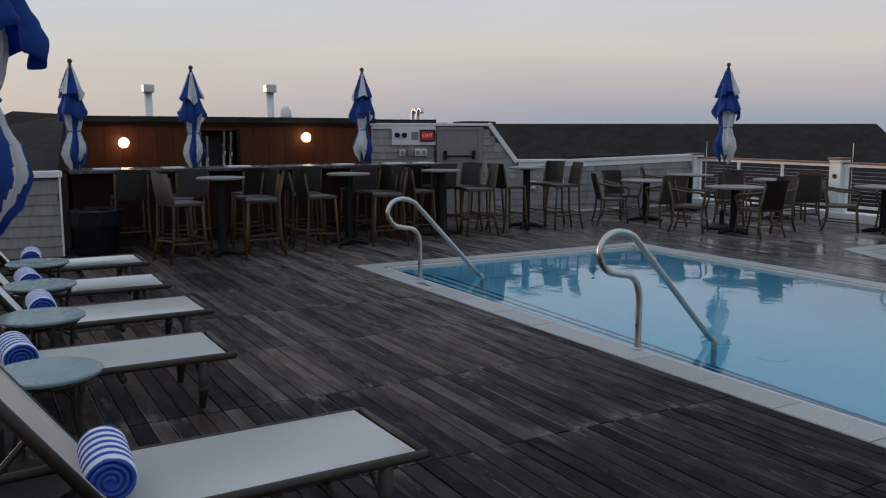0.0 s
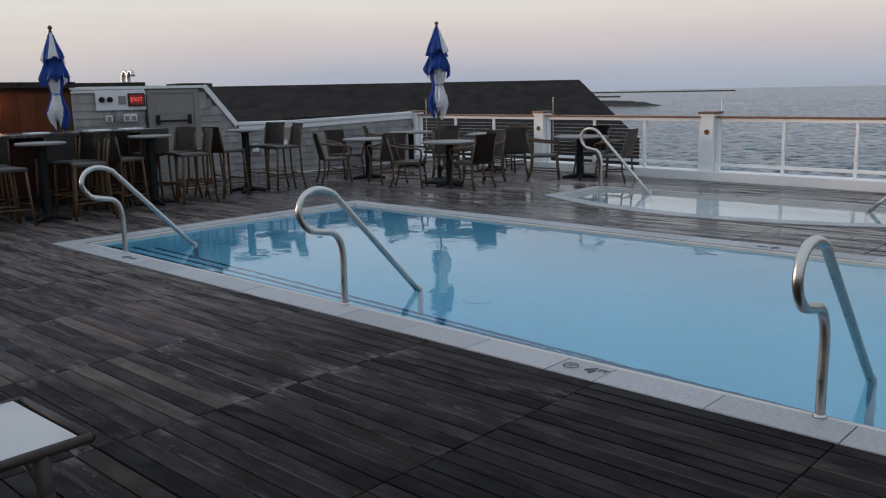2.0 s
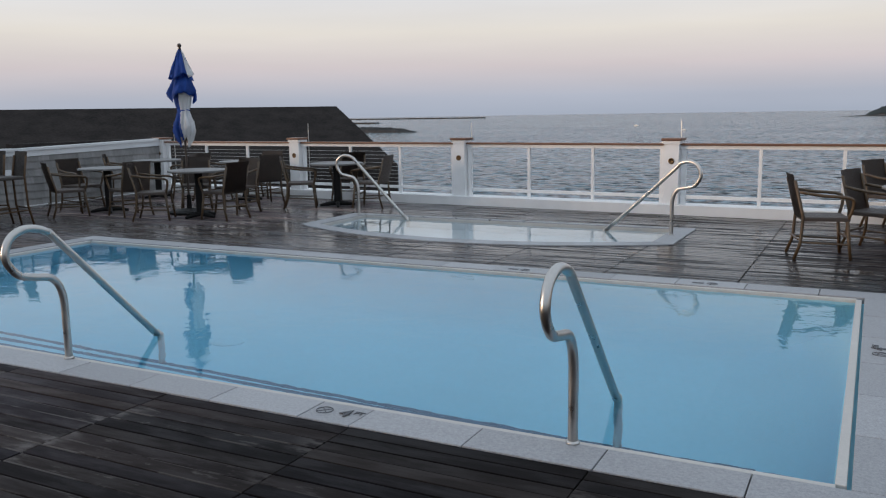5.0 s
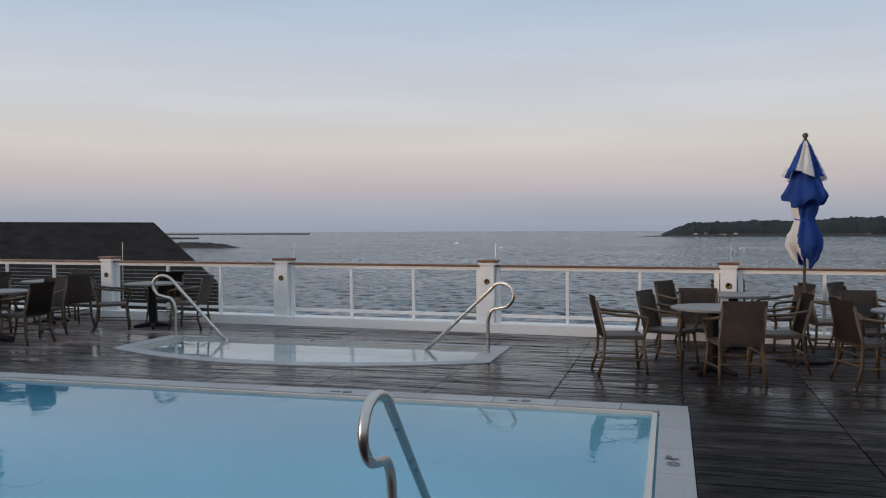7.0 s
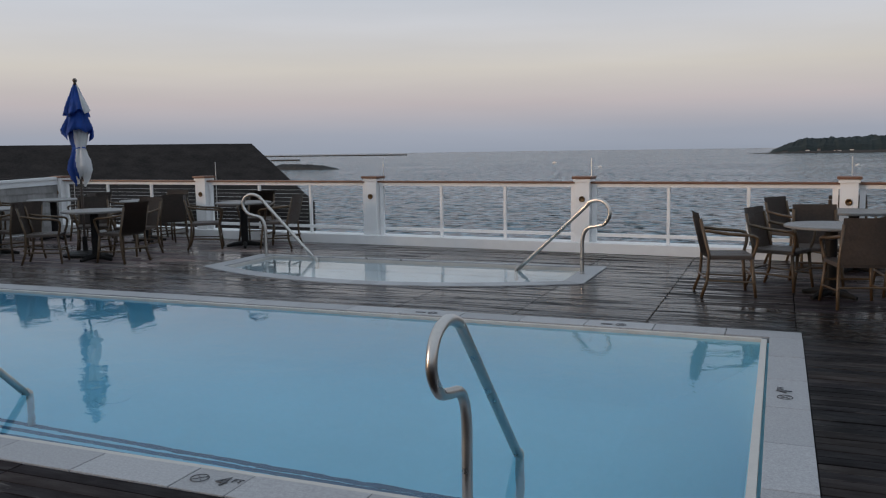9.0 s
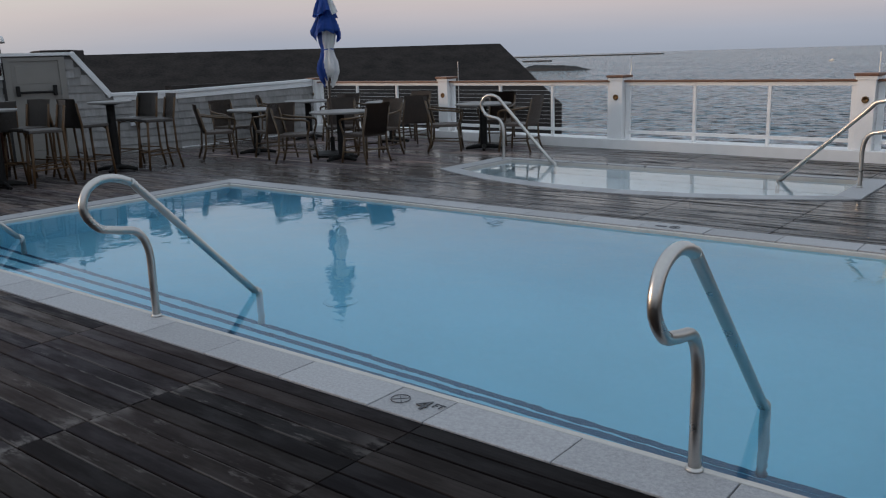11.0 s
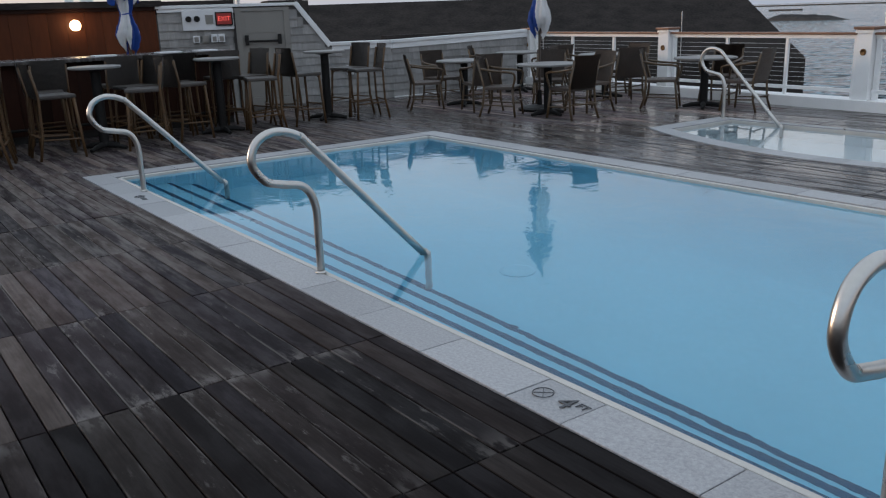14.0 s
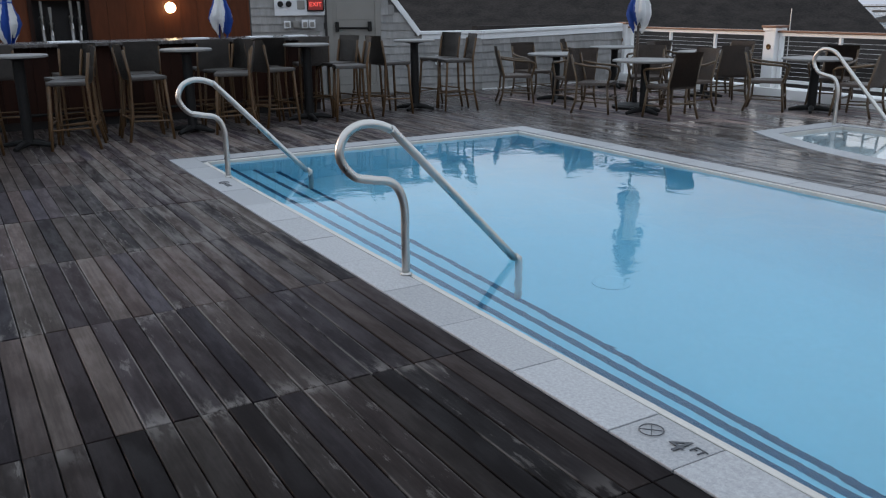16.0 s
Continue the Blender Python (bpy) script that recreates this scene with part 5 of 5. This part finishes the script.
def seat_shell(root, w, d, zs, zt, arms, rungs, weave, cane, lean=0.10):
    """Chair or stool facing local +y: woven seat and back on cane legs."""
    hw, hd = w / 2, d / 2
    part("seat", box(bmesh.new(), -hw, hw, -hd, hd, zs - 0.045, zs, bevel=0.014), weave, root, "dark woven rattan seat")
    bm = bmesh.new()
    g = []
    for i in range(6):
        f = i / 5
        z = zs - 0.01 + (zt - zs + 0.01) * f
        row = []
        for j in range(7):
            k = j / 6 * 2 - 1
            row.append(bm.verts.new((k * (hw - 0.012 + 0.012 * f), -hd - 0.01 - lean * f - 0.016 * (1 - k * k), z)))
        g.append(row)
    for a, b in zip(g, g[1:]):
        for j in range(6):
            bm.faces.new((a[j], a[j + 1], b[j + 1], b[j]))
    bmesh.ops.solidify(bm, geom=bm.faces[:], thickness=0.03)
    bmesh.ops.recalc_face_normals(bm, faces=bm.faces[:])
    part("backrest", bm, weave, root, "dark woven rattan back")
    for sx in (-1, 1):
        part("leg", Tb([(sx * (hw - 0.02), hd - 0.03, zs - 0.03), (sx * (hw - 0.005), hd - 0.005, zs * 0.4), (sx * (hw + 0.015), hd + 0.015, 0.0)], [0.019, 0.018, 0.016], 8), cane, root, smooth=True)
        part("leg", Tb([(sx * (hw - 0.012), -hd + 0.01 - lean, zt - 0.06), (sx * (hw - 0.01), -hd + 0.005, zs), (sx * (hw - 0.005), -hd - 0.01, zs * 0.4), (sx * (hw + 0.01), -hd - 0.07, 0.0)], 0.017, 8), cane, root, smooth=True)
        if arms:
            part("arm", Tb(curve_pts([(sx * (hw - 0.0), -hd - 0.04, zs + 0.26), (sx * (hw + 0.03), -hd * 0.2, zs + 0.225), (sx * (hw + 0.03), hd - 0.02, zs + 0.20), (sx * (hw + 0.01), hd + 0.015, zs + 0.12), (sx * (hw - 0.015), hd - 0.02, zs - 0.02)], 4), 0.017, 8), cane, root, smooth=True)
        part("stretcher", Tb([(sx * hw, hd, rungs), (sx * hw, -hd - 0.03, rungs + 0.02)], 0.011, 6), cane, root)
        part("bracket", Tb(curve_pts([(sx * (hw - 0.01), hd - 0.01, zs * 0.78), (sx * (hw - 0.06), hd - 0.03, zs - 0.06), (sx * (hw - 0.16), hd - 0.03, zs - 0.05)], 4), 0.008, 6), cane, root)
    part("stretcher", Tb([(-hw, hd + 0.003, rungs + 0.06), (hw, hd + 0.003, rungs + 0.06)], 0.012, 6), cane, root)
    part("stretcher", Tb([(-hw, -hd - 0.035, rungs + 0.05), (hw, -hd - 0.035, rungs + 0.05)], 0.011, 6), cane, root)
    return root


def facing(x, y, tx, ty, jitter=0.0):
    return pose(x, y, 0, 0, 0, math.degrees(math.atan2(ty - y, tx - x)) - 90 + jitter)


rnd = random.Random(21)
STOOLS = []
for tx, ty in HIGH:
    for dx, dy in ((-0.34, -0.50), (0.26, -0.55), (-0.28, 0.52), (0.30, 0.50)):
        x, y = tx + dx + rnd.uniform(-0.05, 0.05), ty + dy + rnd.uniform(-0.04, 0.04)
        STOOLS.append(facing(x, y, tx + dx * 0.55, ty, rnd.uniform(-8, 8)))
BAR_STOOLS = [pose(-12.25 + rnd.uniform(-0.05, 0.05), y, 0, 0, 0, 90 + rnd.uniform(-9, 9)) for y in (-6.55, -5.75, -4.9, -4.1, -3.2, -2.45, -1.75)]
first = None
for k, m in enumerate(STOOLS + BAR_STOOLS):
    if first is None:
        first = thing("bar_stool", m, "tall dark rattan bar stool with cane legs", "bar stool", "bar stools")
        seat_shell(first, 0.43, 0.42, 0.74, 1.10, False, 0.22, DARK_RATTAN, DARK_CANE, 0.055)
    else:
        copy_thing(first, m)

CHAIRS = []
for x, y, tx, ty in ((-11.88, 1.55, -11.5, 2.2), (-12.45, 2.3, -11.7, 2.2), (-10.98, 1.98, -11.7, 2.2), (-10.15, 1.72, -9.6, 2.1), (-9.15, 2.15, -9.7, 2.2), (-9.55, 2.9, -9.65, 2.17), (-10.5, 3.0, -9.7, 2.2),
                     (-13.3, 4.0, -12.8, 4.4), (-12.05, 4.5, -12.8, 4.4), (-11.4, 4.4, -10.66, 4.45), (-10.02, 4.2, -10.66, 4.45), (-10.75, 5.1, -10.66, 4.45), (-8.98, 3.92, -8.49, 4.27), (-7.85, 4.35, -8.5, 4.3), (-8.7, 4.95, -8.5, 4.3),
                     (-0.16, 2.38, 0.45, 2.1), (0.20, 2.70, 0.3, 1.9), (1.02, 2.30, 0.2, 2.12),
                     (0.02, 4.3, 0.65, 3.95), (0.66, 4.6, 0.65, 3.9), (1.3, 4.15, 0.65, 3.95),
                     (2.1, 2.72, 2.38, 1.9), (3.05, 2.2, 2.4, 1.95), (1.78, 3.72, 2.8, 3.95), (2.3, 4.4, 2.8, 3.95)):
    CHAIRS.append(facing(x, y, tx, ty, rnd.uniform(-6, 6)))
CHAIRS += [pose(0.50, 1.50, 0, 0, 0, 14), pose(-0.70, 1.80, 0, 0, 0, -76), pose(1.88, 1.74, 0, 0, 0, -70)]
first = None
for m in CHAIRS:
    if first is None:
        first = thing("dining_chair", m, "dark woven rattan armchair with cane legs and arms", "chair", "chairs round the dining tables")
        seat_shell(first, 0.47, 0.46, 0.44, 0.88, True, 0.16, RATTAN, CANE)
    else:
        copy_thing(first, m)

bin_ = thing("trash_bin", pose(-12.15, -7.0, 0), "black round trash bin with a grey liner", "trash bin")
part("drum", lathe(bmesh.new(), [(0.25, 0.0), (0.27, 0.02), (0.31, 0.52), (0.325, 0.54), (0.325, 0.57), (0.30, 0.57), (0.28, 0.3)], 28), BLACK, bin_)
bm = lathe(bmesh.new(), [(0.318, 0.36), (0.330, 0.42), (0.334, 0.58), (0.31, 0.595), (0.29, 0.53)], 36)
for v in bm.verts:
    v.co += Vector((noise.noise(v.co * 9), noise.noise(v.co * 9 + Vector((5, 0, 0))), 0.8 * noise.noise(v.co * 7))) * 0.03
part("liner", bm, BAG, bin_, "crumpled grey plastic liner")

# ---- coping stones and depth markers ----
def coping_run(a, b, place, corner=0.0):
    """Stones along one side from a to b."""
    n = max(1, round((b - a) / 0.61))
    for k in range(n):
        place(a + (b - a) * k / n + 0.003, a + (b - a) * (k + 1) / n - 0.003)


def stone(x0, x1, y0, y1):
    part("coping_stone", B(x0, x1, y0, y1, -0.05, 0.004 + random.uniform(-0.0015, 0.0015), bevel=0.004), COPING, pool)


def near_stone(a, b):
    stone(a, b, Y0, Y0 + CW)


def far_stone(a, b):
    stone(a, b, Y1 - CW, Y1)


coping_run(X0, -2.86, near_stone)
near_stone(-2.857, -2.543)
coping_run(-2.54, X1, near_stone)
coping_run(X0, X1, far_stone)
coping_run(Y0 + CW, Y1 - CW, lambda a, b: stone(X0, X0 + CW, a, b))
coping_run(Y0 + CW, Y1 - CW, lambda a, b: stone(X1 - CW, X1, a, b))


def depth_marker(m, words=True):
    root = thing("depth_marker", m, "dark four-foot depth mark and no-diving sign on coping", "depth marker", "depth markers on the coping")
    ring_ = [(0.045 * math.cos(a) - 0.075, 0.045 * math.sin(a), 0.0) for a in (2 * math.pi * k / 24 for k in range(25))]
    part("no_diving_ring", Tb(ring_, 0.0024, 4), MARK, root)
    part("no_diving_bar", Tb([(-0.105, -0.03, 0), (-0.045, 0.03, 0)], 0.002, 4), MARK, root)
    part("no_diving_bar", Tb([(-0.105, 0.03, 0), (-0.045, -0.03, 0)], 0.002, 4), MARK, root)
    if words:
        lettering("number", "4", 0.14, pose(0.055, 0.0, 0), MARK, root)
        lettering("unit", "FT", 0.055, pose(0.125, 0.025, 0), MARK, root)
    else:
        part("bar_mark", B(0.0, 0.10, -0.02, 0.02, -0.001, 0.0015), MARK, root)


depth_marker(pose(-2.70, Y0 + 0.13, 0.0075))
depth_marker(pose(X1 - 0.14, -1.93, 0.0075, 0, 0, 90))
depth_marker(pose(-1.55, Y1 - 0.15, 0.0075, 0, 0, 180), False)
depth_marker(pose(-3.35, Y1 - 0.15, 0.0075, 0, 0, 180), False)
depth_marker(pose(-8.0, Y0 + 0.13, 0.0075), False)

# ---- deck boards, laid in panels along the pool ----
PITCH, BW = 1.245, 0.10375
_boards = {}


def board_mesh(length, w):
    key = (round(length, 2), round(w, 3))
    if key not in _boards:
        l, ww = key[0] - 0.010, key[1] - 0.006
        bm = bmesh.new()
        t, b = 0.0, -0.03
        e = 0.003
        v = [bm.verts.new(p) for p in ((0, 0, t - e), (l, 0, t - e), (l, ww, t - e), (0, ww, t - e), (e, e, t), (l - e, e, t), (l - e, ww - e, t), (e, ww - e, t), (0, 0, b), (l, 0, b), (l, ww, b), (0, ww, b))]
        for f in ((4, 5, 6, 7), (0, 1, 5, 4), (1, 2, 6, 5), (2, 3, 7, 6), (3, 0, 4, 7), (8, 9, 1, 0), (9, 10, 2, 1), (10, 11, 3, 2), (11, 8, 0, 3)):
            bm.faces.new([v[k] for k in f])
        me = bpy.data.meshes.new("deck_board")
        bm.to_mesh(me)
        bm.free()
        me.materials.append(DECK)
        _boards[key] = me
    return _boards[key]


def row_spans(y0, y1):
    """x spans of deck in a row of boards."""
    mid = (y0 + y1) / 2
    lo, hi = (-14.0 if mid > -1.4 else -12.84) if mid > -7.4 else -12.1, 8.0
    if mid > 2.25:
        lo = -13.9
    if Y0 < mid < Y1:
        return [(lo, X0), (X1, hi)]
    sp = spa_span(mid)
    if sp and sp[1] - sp[0] > 0.05:
        return [(lo, sp[0]), (sp[1], hi)]
    return [(lo, hi)]


far_v, far_f = [], []
rows_y = []
y = Y0
while y > -11.9:
    rows_y.append((y - BW, y))
    y -= BW
nb = 43
rows_y += [(Y0 + (Y1 - Y0) * k / nb, Y0 + (Y1 - Y0) * (k + 1) / nb) for k in range(nb)]
y = Y1
while y < 5.9:
    rows_y.append((y, y + BW))
    y += BW
rnd = random.Random(77)
count = 0
for y0, y1 in rows_y:
    for a, b in row_spans(y0, y1):
        k0 = math.floor((a + 5.02) / PITCH)
        x = a
        while x < b - 0.01:
            k0 += 1
            xe = min(b, -5.02 + k0 * PITCH)
            if xe - x > 0.02:
                dz = rnd.uniform(-0.004, 0.0)
                near_part = -7.35 < y0 < -4.4 and -10.2 < x < 0.2 and count < 300
                if near_part and xe - x > 0.05:
                    ob = new("deck_board", board_mesh(xe - x, y1 - y0))
                    ob.parent = deck
                    ob.matrix_basis = pose(x + 0.005, y0 + 0.003, dz)
                    count += 1
                else:
                    n0 = len(far_v)
                    l, w0, w1, e = x + 0.005, y0 + 0.003, y1 - 0.003, 0.003
                    r_ = xe - 0.005
                    far_v += [(l, w0, dz - e), (r_, w0, dz - e), (r_, w1, dz - e), (l, w1, dz - e), (l + e, w0 + e, dz), (r_ - e, w0 + e, dz), (r_ - e, w1 - e, dz), (l + e, w1 - e, dz),
                              (l, w0, -0.03), (r_, w0, -0.03), (r_, w1, -0.03), (l, w1, -0.03)]
                    far_f += [tuple(n0 + q for q in f) for f in ((4, 5, 6, 7), (0, 1, 5, 4), (1, 2, 6, 5), (2, 3, 7, 6), (3, 0, 4, 7), (8, 9, 1, 0), (9, 10, 2, 1), (10, 11, 3, 2), (11, 8, 0, 3))]
            x = xe
me = bpy.data.meshes.new("far_deck_boards")
me.from_pydata(far_v, [], far_f)
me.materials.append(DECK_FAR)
far_boards = new("far_deck_boards", me)
far_boards.parent = deck
far_boards["kind"] = "stuff"
